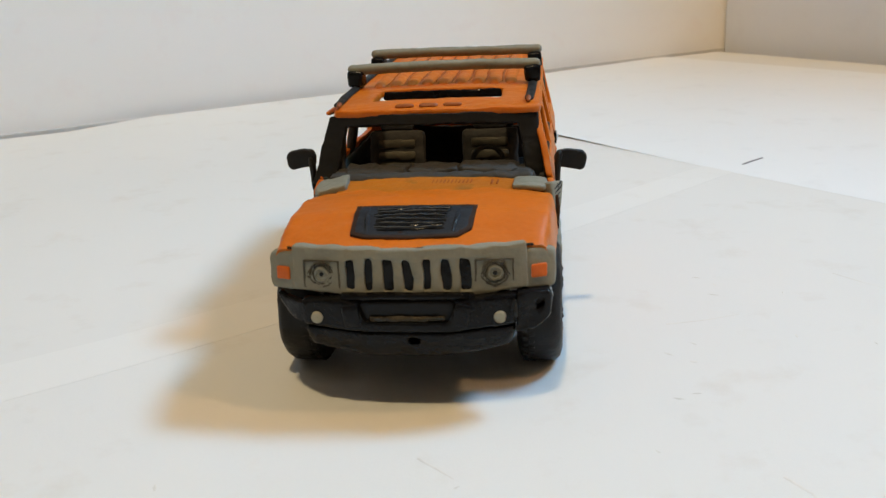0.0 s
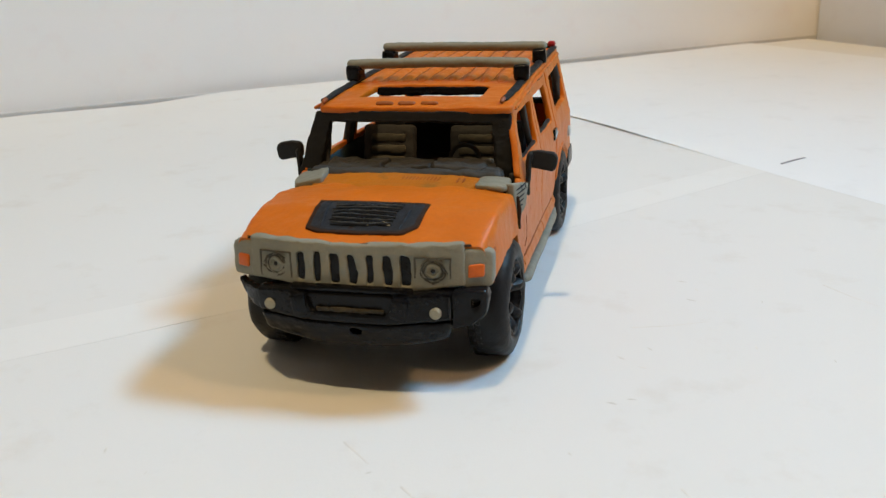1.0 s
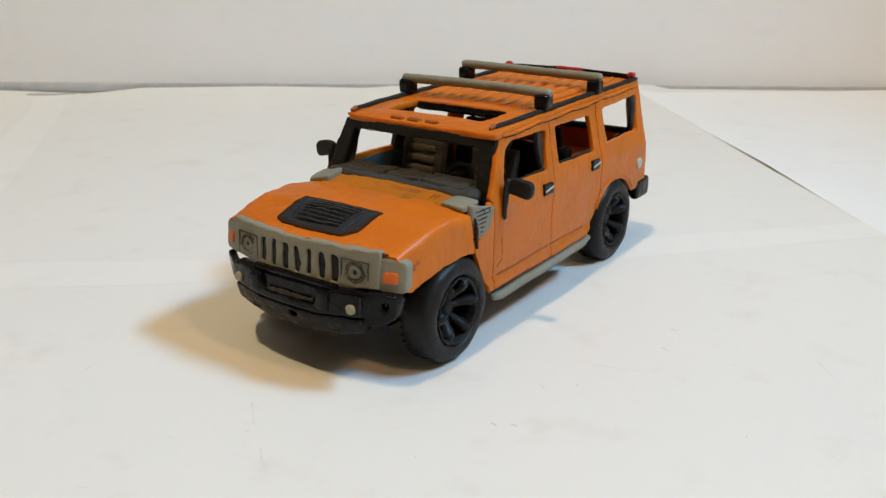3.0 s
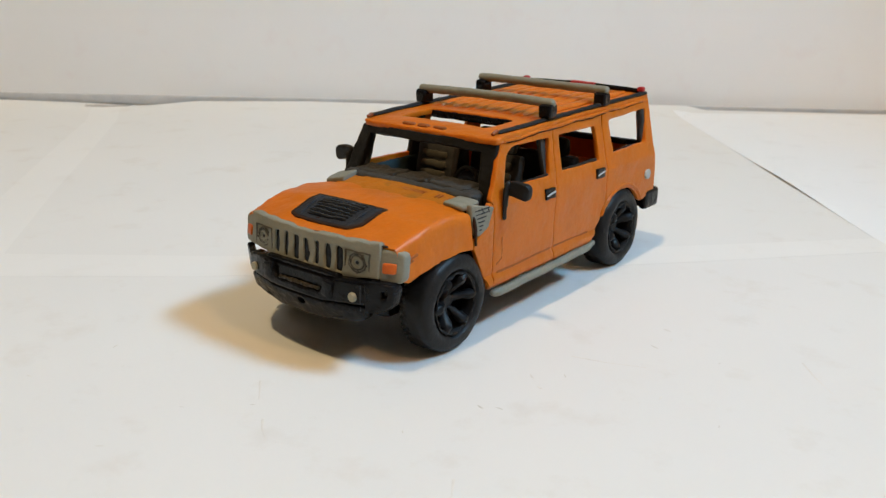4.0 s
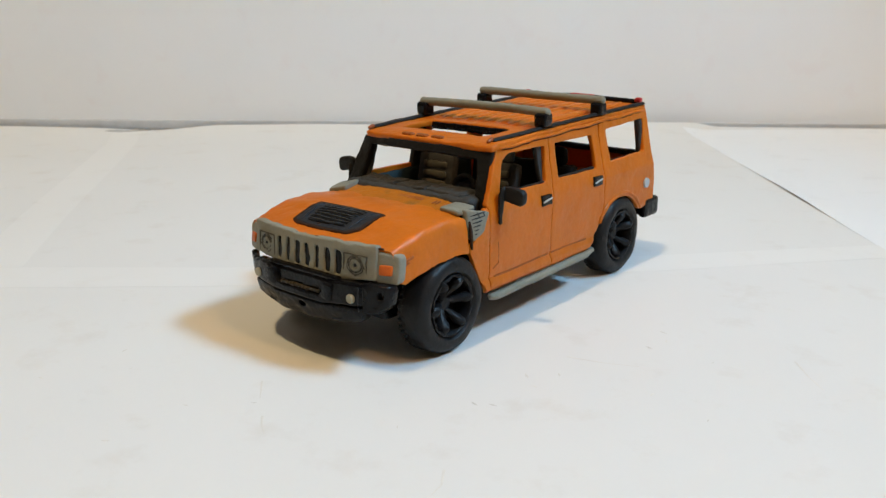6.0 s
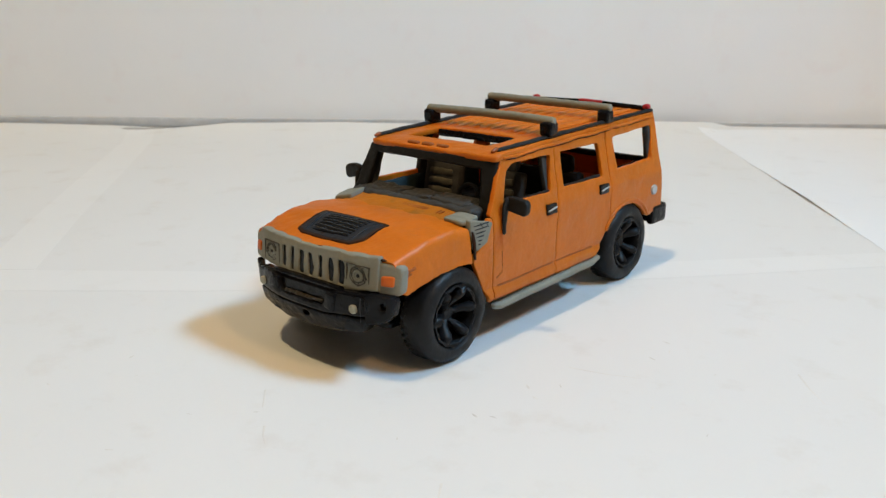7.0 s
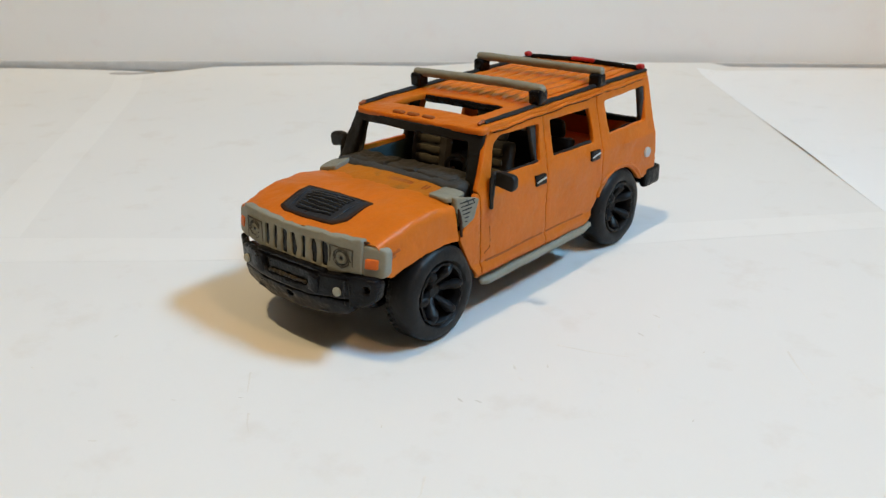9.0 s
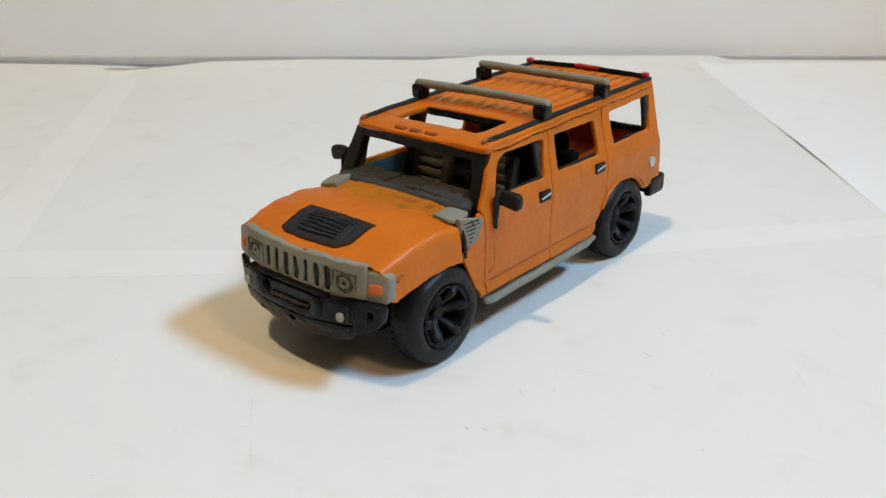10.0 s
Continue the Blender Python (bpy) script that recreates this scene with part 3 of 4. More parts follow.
rear_rail = part("roof_rail", roughen(tube([(x, 3.91, roof_z(x, 3.9) + 0.028) for x in np.linspace(-0.78, 0.78, 9)], 0.03, 10), 0.005, 0.12), BLACK, car, "black rear roof rail")
part("brake_lamp", roughen(rbox((0.0, 3.90, 1.955), (0.34, 0.07, 0.045), 0.018), 0.004), RED, rear_rail, "red high brake lamp")

for y, zb in ((1.82, 2.03), (2.93, 2.045)):
    path = [(x, y + 0.012 * math.sin(x * 4), zb + 0.006 * math.sin(3 * x + y)) for x in np.linspace(-0.83, 0.83, 11)]
    bar = part("roof_bar", roughen(tube(path, 0.047, 12), 0.006, 0.15), GREY, car, "grey rolled-clay roof bar on black feet")
    for s in (1, -1):
        foot = part("foot", roughen(rbox((s * 0.80, y - 0.01, 1.945), (0.140, 0.155, 0.145), 0.026, 3, (0, 0, s * 4)), 0.009, 0.1), BLACK, bar, "black foot")

# ---- windscreen frame ----
def screen(u, v, w):
    """u across, v from 0 at the cowl to 1 at the roof, w outwards; the roof end bows with the roof's front."""
    y = (1 - v) * (0.70 + 0.05 * (u / 0.9) ** 2) + v * (0.80 + 0.125 * (u / 0.85) ** 2)
    return (u, y - 0.93 * w, 1.255 + 0.505 * v + 0.30 * w)


bm = plate([(-1.0, -0.06), (0.905, -0.12), (0.875, 0.5), (0.852, 0.985), (0.4, 1.01), (-0.4, 1.01), (-0.845, 0.975), (-0.925, 0.5)],
           [[(-0.79, -0.02), (0.755, -0.02), (0.735, 0.45), (0.70, 0.815), (0.3, 0.845), (-0.3, 0.85), (-0.70, 0.825), (-0.745, 0.45)]], 0.085, 0.016, 0.035)
roughen(bm, 0)
frame_part = part("windscreen_frame", roughen(mapped(bm, screen), 0.009, 0.16), FRAME, car, "brown-black windscreen frame without glass")
for s in (1, -1):
    bm = tube([screen(s * (0.765 - 0.02 * v), v, -0.055) for v in np.linspace(0.0, 0.84, 7)], [0.026, 0.030, 0.028, 0.030, 0.027, 0.030, 0.026], 8)
    part("inner_lining", roughen(bm, 0.006, 0.1), CABIN, frame_part, "dark grey lining inside the frame")

# ---- bonnet ----
def bonnet_top(y):
    return interp(y, [-0.68, -0.55, -0.25, 0.1, 0.30], [1.125, 1.165, 1.262, 1.285, 1.272])


def bonnet(u, v):
    """u across the bonnet and down both flanks, v from the grille to the cowl."""
    y = -0.66 + 0.98 * v
    half = interp(y, [-0.66, -0.3, 0.32], [0.93, 0.965, 0.985])
    low = interp(y, [-0.66, -0.55, -0.33, -0.1, 0.10, 0.32], [0.84, 0.80, 0.865, 0.90, 0.91, 0.90])
    top = bonnet_top(y)
    edge = top - interp(y, [-0.66, 0.32], [0.035, 0.10])
    a = abs(2 * u - 1)
    s = 1 if u > 0.5 else -1
    if s < 0:
        half -= 0.055 * v
    if a < 0.74:
        f = a / 0.74
        x = f * (half - 0.05)
        z = top - (top - edge) * 0.45 * max(0, (f - 0.5) / 0.5) ** 2
    elif a < 0.84:
        f = (a - 0.74) / 0.10
        ang = f * math.pi / 2
        x = half - 0.05 + 0.05 * math.sin(ang)
        z0 = top - (top - edge) * 0.45
        z = z0 - (z0 - edge + 0.06) * (1 - math.cos(ang))
    else:
        f = (a - 0.84) / 0.16
        x = half + 0.015 * f
        z = (edge - 0.06) * (1 - f) + low * f
    return (s * x, y + 0.10 * (x / 0.95) ** 2 * (1 - v) - 0.05 * (1 - v), z)


hood = part("bonnet", roughen(shell(bonnet, 64, 30, 0.045), 0.010, 0.20), ORANGE, car, "orange bonnet with a black louvred vent")
bm = shell(lambda u, v: (-0.70 + 1.40 * u, 0.26 + 0.27 * v, 1.272 + 0.045 * v - 0.02 * abs(2 * u - 1) ** 2), 16, 4, 0.05)
cowl = part("cowl", roughen(bm, 0.005), COWL, car, "orange cowl with scratched-in marks")
for k in range(11):
    x = 0.04 + 0.030 * k
    part("scratched_mark", tube([(x, 0.405, 1.296), (x + 0.008, 0.455, 1.305)], 0.0055, 6, 0.6), GROOVE, cowl)
for x in (0.50, 0.545):
    part("scratched_mark", tube([(x, 0.395, 1.288), (x + 0.006, 0.455, 1.299)], 0.008, 6, 0.6), GROOVE, cowl)
for s in (1, -1):
    bm = plate([(0.66, 0.30), (0.89, 0.28), (0.945, 0.38), (0.92, 0.53), (0.67, 0.52)], [], 0.045 if s > 0 else 0.075, 0.016, 0.035)
    mapped(bm, lambda u, v, w: (s * u + (0.035 if s < 0 else 0.0), v + (0.04 if s < 0 else 0.0), (1.272 if s > 0 else 1.282) + w + (0.08 if s > 0 else 0.16) * (v - 0.3) - (0.10 * max(0, u - 0.8) if s > 0 else 0.22 * (u - 0.66))))
    part("cowl_corner", roughen(bm, 0.006), GREY, car, "grey wedge at the windscreen's foot")
    bm = plate([(0.335, 1.30), (0.575, 1.255), (0.52, 1.07), (0.41, 0.985), (0.335, 1.15)], [], 0.07, 0.014, 0.02)
    mapped(bm, lambda u, v, w: (s * ((0.935 if s > 0 else 0.835) + 0.35 * (u - 0.335) + w), u, v - (0.0 if s > 0 else 0.07)))
    gill = part("gill", roughen(bm, 0.005), GREY, car, "grey slatted gill behind the front wing")
    top, out = (1.250, 1.004 - 0.035) if s > 0 else (1.180, 0.904 - 0.035)
    for k in range(6):
        z, y0, y1 = top - 0.036 * k, 0.375 + 0.009 * k, 0.520 - 0.016 * k
        ends = [(s * (out + 0.35 * (y - 0.335)), y, z + 0.16 * (y - y0) - 0.012) for y in (y0, 0.5 * (y0 + y1), y1)]
        part("slit", roughen(tube(ends, [0.005, 0.0085, 0.006], 6, 0.9), 0.002, 0.05), TYRE, gill)
    for y in (0.44, 0.50):
        part("slit", tube([(s * (out + 0.35 * (y - 0.335)), y, top + 0.012), (s * (out + 0.35 * (y - 0.315)), y + 0.02, top - 0.03)], 0.005, 6), TYRE, gill)

for s in (1, -1):
    # The dark strand paints the shade of the gap.
    path = [(s * (1.0 if s > 0 else 0.94), 0.335, 1.19), (s * (1.005 if s > 0 else 0.945), 0.35, 1.06), (s * (1.0 if s > 0 else 0.94), 0.37, 0.93)]
    part("gap_shade", roughen(tube(path, [0.012, 0.018, 0.012], 8), 0.006, 0.08, 0.03), SEAM, car, "dark strand painting the shade in the gap behind the bonnet's flank")

# scuffs on the bonnet's flanks and front quarter
for s, pts, r in ((1, ((-0.53, 1.005), (-0.47, 1.02), (-0.40, 1.03)), 0.012), (1, ((-0.52, 0.965), (-0.45, 0.985)), 0.008),
                  (-1, ((-0.52, 1.0), (-0.42, 1.02)), 0.009)):
    path = []
    for y, z in pts:
        best = min((bonnet(u, v) for u in ([0.92 + 0.01 * k for k in range(9)] if s > 0 else [0.01 * k for k in range(9)]) for v in np.linspace(0, 0.8, 33)), key=lambda p: (p[1] - y) ** 2 + (p[2] - z) ** 2)
        path.append((best[0] + s * 0.001, best[1], best[2]))
    part("scuff", roughen(tube(path, r, 7, 1.2), 0.004, 0.06, 0.03), GROOVE, hood, "brown scuff in the orange clay")

# bonnet vent
def on_bonnet(u, v, w):
    return (u, v, bonnet_top(v + 0.05) + w - 0.018)


VENT_EDGE = [(-0.40, -0.195), (0.0, -0.185), (0.415, -0.20), (0.395, -0.49), (0.31, -0.57), (0.0, -0.585), (-0.29, -0.575), (-0.385, -0.54)]
bm = plate([(u * 1.07, -0.385 + (v + 0.385) * 1.11) for u, v in VENT_EDGE], [], 0.054, 0.004, 0.015)
roughen(bm, 0, 1, 0.05)
part("vent_groove", roughen(mapped(bm, on_bonnet), 0.003, 0.1), SEAM, hood, "dark groove round the bonnet vent")
bm = plate(VENT_EDGE, [], 0.06, 0.008, 0.02)
roughen(bm, 0, 1, 0.05)
vent = part("bonnet_vent", roughen(mapped(bm, on_bonnet), 0.003, 0.12), VENT, car, "charcoal louvred bonnet vent")
for k in range(7):
    v = -0.245 - 0.045 * k
    half = 0.265 - 0.005 * k
    wave = 0.012 * math.sin(2.3 * k)
    bm = tube([on_bonnet(x, v + 0.008 * math.sin(x * 9 + k), 0.029) for x in np.linspace(-half + wave, half * 0.95 + 0.5 * wave, 9)], [0.008, 0.013, 0.014, 0.015, 0.014, 0.015, 0.013, 0.012, 0.007], 8, 0.9)
    part("louvre_slit", roughen(bm, 0.004, 0.07, 0.03), BLACK, vent, "dark slit between the louvres")
    if k < 6:
        bm = tube([on_bonnet(x, v - 0.0225 + 0.008 * math.sin(x * 9 + k), 0.034) for x in np.linspace(-half + wave, half * 0.93 + 0.5 * wave, 7)], [0.006, 0.009, 0.010, 0.009, 0.010, 0.009, 0.006], 8, 0.9)
        part("louvre", roughen(bm, 0.004, 0.07, 0.03), LOUVRE, vent)
for s in (1, -1):
    bm = tube([on_bonnet(s * 0.325, -0.225, 0.030), on_bonnet(s * 0.318, -0.38, 0.034), on_bonnet(s * 0.295, -0.54, 0.030)], [0.010, 0.016, 0.010], 8, 0.8)
    part("louvre_end", roughen(bm, 0.004, 0.08, 0.04), VENT, vent)

# Shade under the bonnet's lip, laid on as a dark strand.
bm = tube([(x, bonnet(0.5 + 0.37 * x / 0.83, 0.0)[1] - 0.012, bonnet_top(-0.66) - 0.006) for x in np.linspace(-0.83, 0.83, 31)], 0.010, 6)
part("lip_shade", roughen(bm, 0.010, 0.09), SEAM, hood, "dark strand painting the shade in the seam under the bonnet's front lip")

# ---- grille panel ----
def on_grille(u, v, w):
    return (u, -0.735 + 0.10 * (u / 0.9) ** 2 - w + 0.10 * (v - 0.95), v)


SLOT_RND = random.Random(3)
SLOT_WOBBLE = [[SLOT_RND.uniform(-0.008, 0.008) for _ in range(4)] for _ in range(7)]
SLOTS = [-0.385 + 0.1300 * k for k in range(7)]
holes = [[(x - 0.027 + q[0], 0.856 + q[1]), (x + 0.027 + q[2], 0.852 + q[3]), (x + 0.032 - q[3], 0.95 + q[1]), (x + 0.026 - q[0], 1.060 + q[3]), (x - 0.028 - q[2], 1.062 - q[1]), (x - 0.030 + q[1], 0.97)] for x, q in zip(SLOTS, SLOT_WOBBLE)]
bm = plate([(-0.80, 0.85), (-0.4, 0.815), (0.0, 0.80), (0.4, 0.815), (0.80, 0.85), (0.79, 1.150), (0.4, 1.142), (0.0, 1.134), (-0.4, 1.142), (-0.79, 1.150)], holes, 0.08, 0.013, 0.02)
roughen(bm, 0, 1, 0.08)
grille = part("grille_panel", roughen(mapped(bm, on_grille), 0.009, 0.12), GREY, car, "grey grille panel with seven dark slots")
bm = plate([(-0.47, 0.84), (0.47, 0.84), (0.47, 1.08), (-0.47, 1.08)], [], 0.03, 0.01)
roughen(bm, 0, 1, 0.1)
part("slot_backing", mapped(bm, lambda u, v, w: on_grille(u, v, w + 0.006)), BLACK, grille, "black backing behind the slots")
for s in (1, -1):
    bm = plate([(0.785, 0.835), (0.965, 0.825), (0.985, 0.86), (0.985, 1.055), (0.96, 1.085), (0.785, 1.105)], [], 0.09, 0.016, 0.03)
    mapped(bm, lambda u, v, w: (s * u, -0.640 - w + 0.42 * (u - 0.785) + 0.10 * (v - 0.95), v))
    wing = part("grille_wing", roughen(bm, 0.006), GREY, car, "grey end piece of the grille panel with an orange signal")
    bm = plate([(0.820, 0.905), (0.925, 0.903), (0.927, 0.992), (0.822, 0.994)], [], 0.03, 0.008, 0.015)
    mapped(bm, lambda u, v, w: (s * u, -0.689 - w + 0.42 * (u - 0.785) + 0.10 * (v - 0.95), v))
    part("turn_signal", roughen(bm, 0.004), SIGNAL, wing, "orange turn signal")
    # headlamp: a scratched square round a ringed eye
    cx, cz = s * 0.585, 0.962
    y0 = on_grille(cx, cz, 0.04)[1]
    bm = plate([(-0.135, -0.095), (0.125, -0.10), (0.13, 0.095), (-0.13, 0.10)], [[(-0.122, -0.086), (0.112, -0.09), (0.117, 0.085), (-0.117, 0.089)]], 0.014, 0.004, 0.008)
    mapped(bm, lambda u, v, w: (cx + u, y0 - w + 0.002 + 0.16 * s * u * 0.8, cz + v))
    lamp = part("headlamp", roughen(bm, 0.006, 0.1), SCORED, car, "scored square headlamp with a round eye")
    for r, tubeR, mat in ((0.083, 0.0065, SCORED), (0.062, 0.006, SCORED), (0.042, 0.012, GREY)):
        ring = [(cx + r * (1 + 0.07 * math.sin(3 * a + 40 * r)) * math.cos(a), y0 - 0.002 + 0.13 * s * r * math.cos(a), cz + r * math.sin(a)) for a in np.linspace(0, 2 * math.pi, 33)]
        part("ring", roughen(tube(ring, tubeR, 8, 1, False), 0.006, 0.05), mat, lamp, "uneven scored ring round the lens")
    for k in range(22):
        ang = 2 * math.pi * k / 22 + SLOT_RND.uniform(-0.12, 0.12)
        q, long = SLOT_RND.uniform(0.062, 0.092), SLOT_RND.uniform(0.012, 0.03)
        lean = ang + math.pi / 2 + SLOT_RND.uniform(-0.5, 0.5)
        px, pz = cx + q * math.cos(ang), cz + 0.92 * q * math.sin(ang)
        dx, dz = long * math.cos(lean), long * math.sin(lean)
        mark = [(px - dx, y0 - 0.002 + 0.13 * s * (px - dx - cx), pz - dz), (px + dx, y0 - 0.002 + 0.13 * s * (px + dx - cx), pz + dz)]
        part("score_mark", roughen(tube(mark, [SLOT_RND.uniform(0.004, 0.010), 0.003], 6, 0.6), 0.003, 0.03, 0.02), SCORED if k % 3 else VENT, lamp)
    bm = bmesh.new()
    bmesh.ops.create_uvsphere(bm, u_segments=14, v_segments=8, radius=0.017)
    bmesh.ops.translate(bm, vec=(cx, y0 + 0.002, cz), verts=bm.verts)
    part("lens", bm, VENT, lamp, "dark lens")

# ---- front bumper ----
bumper = tagged(new("front_bumper"), label="black off-road front bumper with pale fog lamps")
bumper.parent = car


def bump_y(x):
    return -0.90 + 0.10 * (abs(x) / 0.7) ** 2.2


bm = plate([(-0.73, 0.625), (-0.35, 0.60), (0.35, 0.60), (0.73, 0.625), (0.735, 0.825), (0.43, 0.825), (0.40, 0.81), (0.33, 0.795), (0.28, 0.675), (-0.28, 0.675), (-0.33, 0.795), (-0.40, 0.81), (-0.43, 0.825), (-0.70, 0.80), (-0.735, 0.785)], [], 0.14, 0.022, 0.03)
roughen(bm, 0, 1, 0.07)
part("upper_beam", roughen(mapped(bm, lambda u, v, w: (u, bump_y(u) + 0.07 - w, v)), 0.007, 0.22), BLACK, bumper)
part("top_bar", roughen(rbox((0, -0.80, 0.825), (0.9, 0.07, 0.05), 0.018), 0.006), BLACK, bumper)
bm = plate([(-0.68, 0.47), (-0.30, 0.41), (0.30, 0.41), (0.68, 0.47), (0.725, 0.615), (0.36, 0.60), (-0.36, 0.60), (-0.725, 0.615)], [[(0.01, 0.515), (0.075, 0.515), (0.085, 0.56), (0.0, 0.56)]], 0.13, 0.02, 0.04)
roughen(bm, 0, 1, 0.07)
part("valance", roughen(mapped(bm, lambda u, v, w: (u, bump_y(u) + 0.072 - w + 0.30 * max(0.0, 0.56 - v), v)), 0.009), BLACK, bumper)
bm = plate([(-0.32, 0.63), (0.32, 0.63), (0.32, 0.80), (-0.32, 0.80)], [], 0.04, 0.01)
part("recess_back", mapped(bm, lambda u, v, w: (u, -0.832 - w, v)), BLACK, bumper)
bm = rbox((0.0, -0.868, 0.690), (0.50, 0.028, 0.032), 0.010)
part("mesh_strip", roughen(bm, 0.012, 0.05, 0.04), BRONZE, bumper, "bronze rough mesh strip")
for s in (1, -1):
    if s > 0:
        bm = plate([(0.725, 0.565), (0.85, 0.57), (0.945, 0.645), (0.965, 0.765), (0.95, 0.825), (0.90, 0.838), (0.725, 0.84)], [[(0.85, 0.70), (0.905, 0.725), (0.905, 0.775), (0.85, 0.77)]], 0.11, 0.016, 0.02)
    else:
        bm = plate([(0.725, 0.62), (0.81, 0.645), (0.89, 0.72), (0.945, 0.80), (0.925, 0.812), (0.87, 0.785), (0.725, 0.785)], [], 0.09, 0.016, 0.02)
    roughen(bm, 0, 1, 0.08)
    part("bumper_end", roughen(mapped(bm, lambda u, v, w: (s * u, -0.765 + (0.46 if s > 0 else 0.66) * (u - 0.70) - w, v)), 0.008, 0.12), BLACK, bumper, "angled black bumper end with a tow hole")
    if s > 0:
        part("groove", roughen(tube([(s * 0.722, -0.845, 0.60), (s * 0.724, -0.852, 0.72), (s * 0.722, -0.842, 0.81)], [0.006, 0.009, 0.006], 6), 0.003, 0.06, 0.04), TYRE, bumper)
    part("upright", roughen(rbox((s * 0.37, -0.853, 0.72), (0.12, 0.085, 0.16), 0.018, 2, (0, s * 9, 0)), 0.008, 0.1), BLACK, bumper)
    part("slit", roughen(rbox((s * 0.42, -0.826, 0.462), (0.12, 0.022, 0.018), 0.01, 2, (0, s * -8, 0)), 0.003), VENT, bumper)
    bm = turned([(0, 0.0005), (0.0, 0.033), (-0.008, 0.040), (-0.03, 0.042)], 18)
    bmesh.ops.rotate(bm, cent=(0, 0, 0), matrix=Matrix.Rotation(radians(-90), 3, "Z"), verts=bm.verts)
    bmesh.ops.translate(bm, vec=(s * 0.615, bump_y(0.615) - 0.025, 0.69), verts=bm.verts)
    part("fog_lamp", roughen(bm, 0.003), FOG, bumper, "pale grey round fog lamp")

# ---- wheels ----
def build_wheel(name, x_mid, s, y, z, turn):
    wheel = tagged(new(name), label="black off-road wheel with a thick tyre and spoked rim")
    wheel.parent = car
    o = Vector((0, y, z))
    R, w = 0.460, 0.165
    prof = [(-w + 0.02, 0.30), (-w, 0.36), (-w + 0.02, 0.425), (-w + 0.06, R - 0.008), (-0.05, R), (0.05, R), (w - 0.06, R - 0.006), (w - 0.02, 0.425), (w, 0.37), (w - 0.005, 0.325), (w - 0.03, 0.30), (w - 0.09, 0.295), (-w + 0.02, 0.295), (-w + 0.02, 0.30)]
    bm = turned(prof, 48)
    mapped(bm, lambda a, b, c: (s * (x_mid + a), b + o.y, c + o.z))
    tyre = part("tyre", roughen(bm, 0.009, 0.22, 0.10), TYRE, wheel, "matt black tyre")
    prof = [(w - 0.06, 0.302), (w - 0.010, 0.293), (w - 0.012, 0.280), (w - 0.03, 0.268), (w - 0.11, 0.252), (w - 0.20, 0.245), (w - 0.21, 0.0005)]
    bm = turned(prof, 36)
    mapped(bm, lambda a, b, c: (s * (x_mid + a), b + o.y, c + o.z))
    rim = part("rim", roughen(bm, 0.009, 0.08, 0.05), RIM, wheel, "black dished rim")
    ring = [(w - 0.022 + 0.006 * math.sin(11 * a), (0.276 + 0.006 * math.sin(17 * a)) * math.cos(a), (0.276 + 0.006 * math.cos(13 * a)) * math.sin(a)) for a in np.linspace(0, 2 * math.pi, 49)]
    bm = mapped(tube(ring, 0.011, 6, 1, False), lambda a, b, c: (s * (x_mid + a), b + o.y, c + o.z))
    part("bead_line", roughen(bm, 0.007, 0.05, 0.05), TYRE, wheel, "rough dark line between tyre and rim")
    for k in range(6):
        a = 2 * math.pi * k / 6 + turn
        d = Vector((0, math.cos(a), math.sin(a)))
        side = Vector((0, -math.sin(a), math.cos(a)))
        steps = ((0.055, -0.150, 0.036), (0.11, -0.120, 0.042), (0.16, -0.090, 0.052), (0.205, -0.062, 0.064), (0.238, -0.050, 0.066), (0.252, -0.052, 0.056))
        bm = tube([Vector((x_mid + w + up, 0, 0)) + d * r + side * 0.012 * math.sin(9 * r + k) for r, up, _ in steps], [q for _, _, q in steps], 12, 0.8)
        mapped(bm, lambda a_, b, c: (s * a_, b + o.y, c + o.z))
        part("spoke", roughen(bm, 0.011, 0.09, 0.04), RIM, wheel, "fat rounded black spoke flaring to the rim")
    bm = turned([(w - 0.20, 0.085), (w - 0.125, 0.080), (w - 0.108, 0.062), (w - 0.102, 0.0005)], 18)
    mapped(bm, lambda a, b, c: (s * (x_mid + a), b + o.y, c + o.z))
    part("hub", roughen(bm, 0.006, 0.08, 0.04), RIM, wheel)
    tread = bmesh.new()
    for k in range(44):
        a = 2 * math.pi * k / 44
        for row, lean in ((-0.105, 0.0), (-0.055, 0.07)):
            lug = rbox((row, 0, R - 0.004), (0.040, 0.036, 0.016), 0.006, 1)
            bmesh.ops.rotate(lug, cent=(0, 0, 0), matrix=Matrix.Rotation(a + lean, 3, "X"), verts=lug.verts)
            me = bpy.data.meshes.new("lug")
            lug.to_mesh(me)
            lug.free()
            tread.from_mesh(me)
            bpy.data.meshes.remove(me)
    mapped(tread, lambda a, b, c: (s * (x_mid + a), b + o.y, max(c + o.z, 0.002)))
    part("tread", roughen(tread, 0.003, 0.1, 1), TYRE, wheel, "shallow tread lugs on the tyre's inner half")


for s in (1, -1):
    build_wheel("front_wheel", 0.862 if s > 0 else 0.915, s, 0.078, 0.457, 0.05)
    build_wheel("rear_wheel", 0.855, s, 3.20, 0.452, 0.35)
    for y0 in (0.09, 3.20):
        arc = [(y0 + 0.50 * math.cos(radians(a)), 0.45 + 0.485 * math.sin(radians(a))) for a in np.linspace(8, 138, 19)]
        bm = shell(lambda u, v: (s * (0.62 + 0.27 * v), interp(u * 18, range(19), [p[0] for p in arc]), interp(u * 18, range(19), [p[1] for p in arc])), 36, 4, -0.03)
        part("wheel_arch_liner", roughen(bm, 0.006), BLACK, car, "black wheel arch liner")

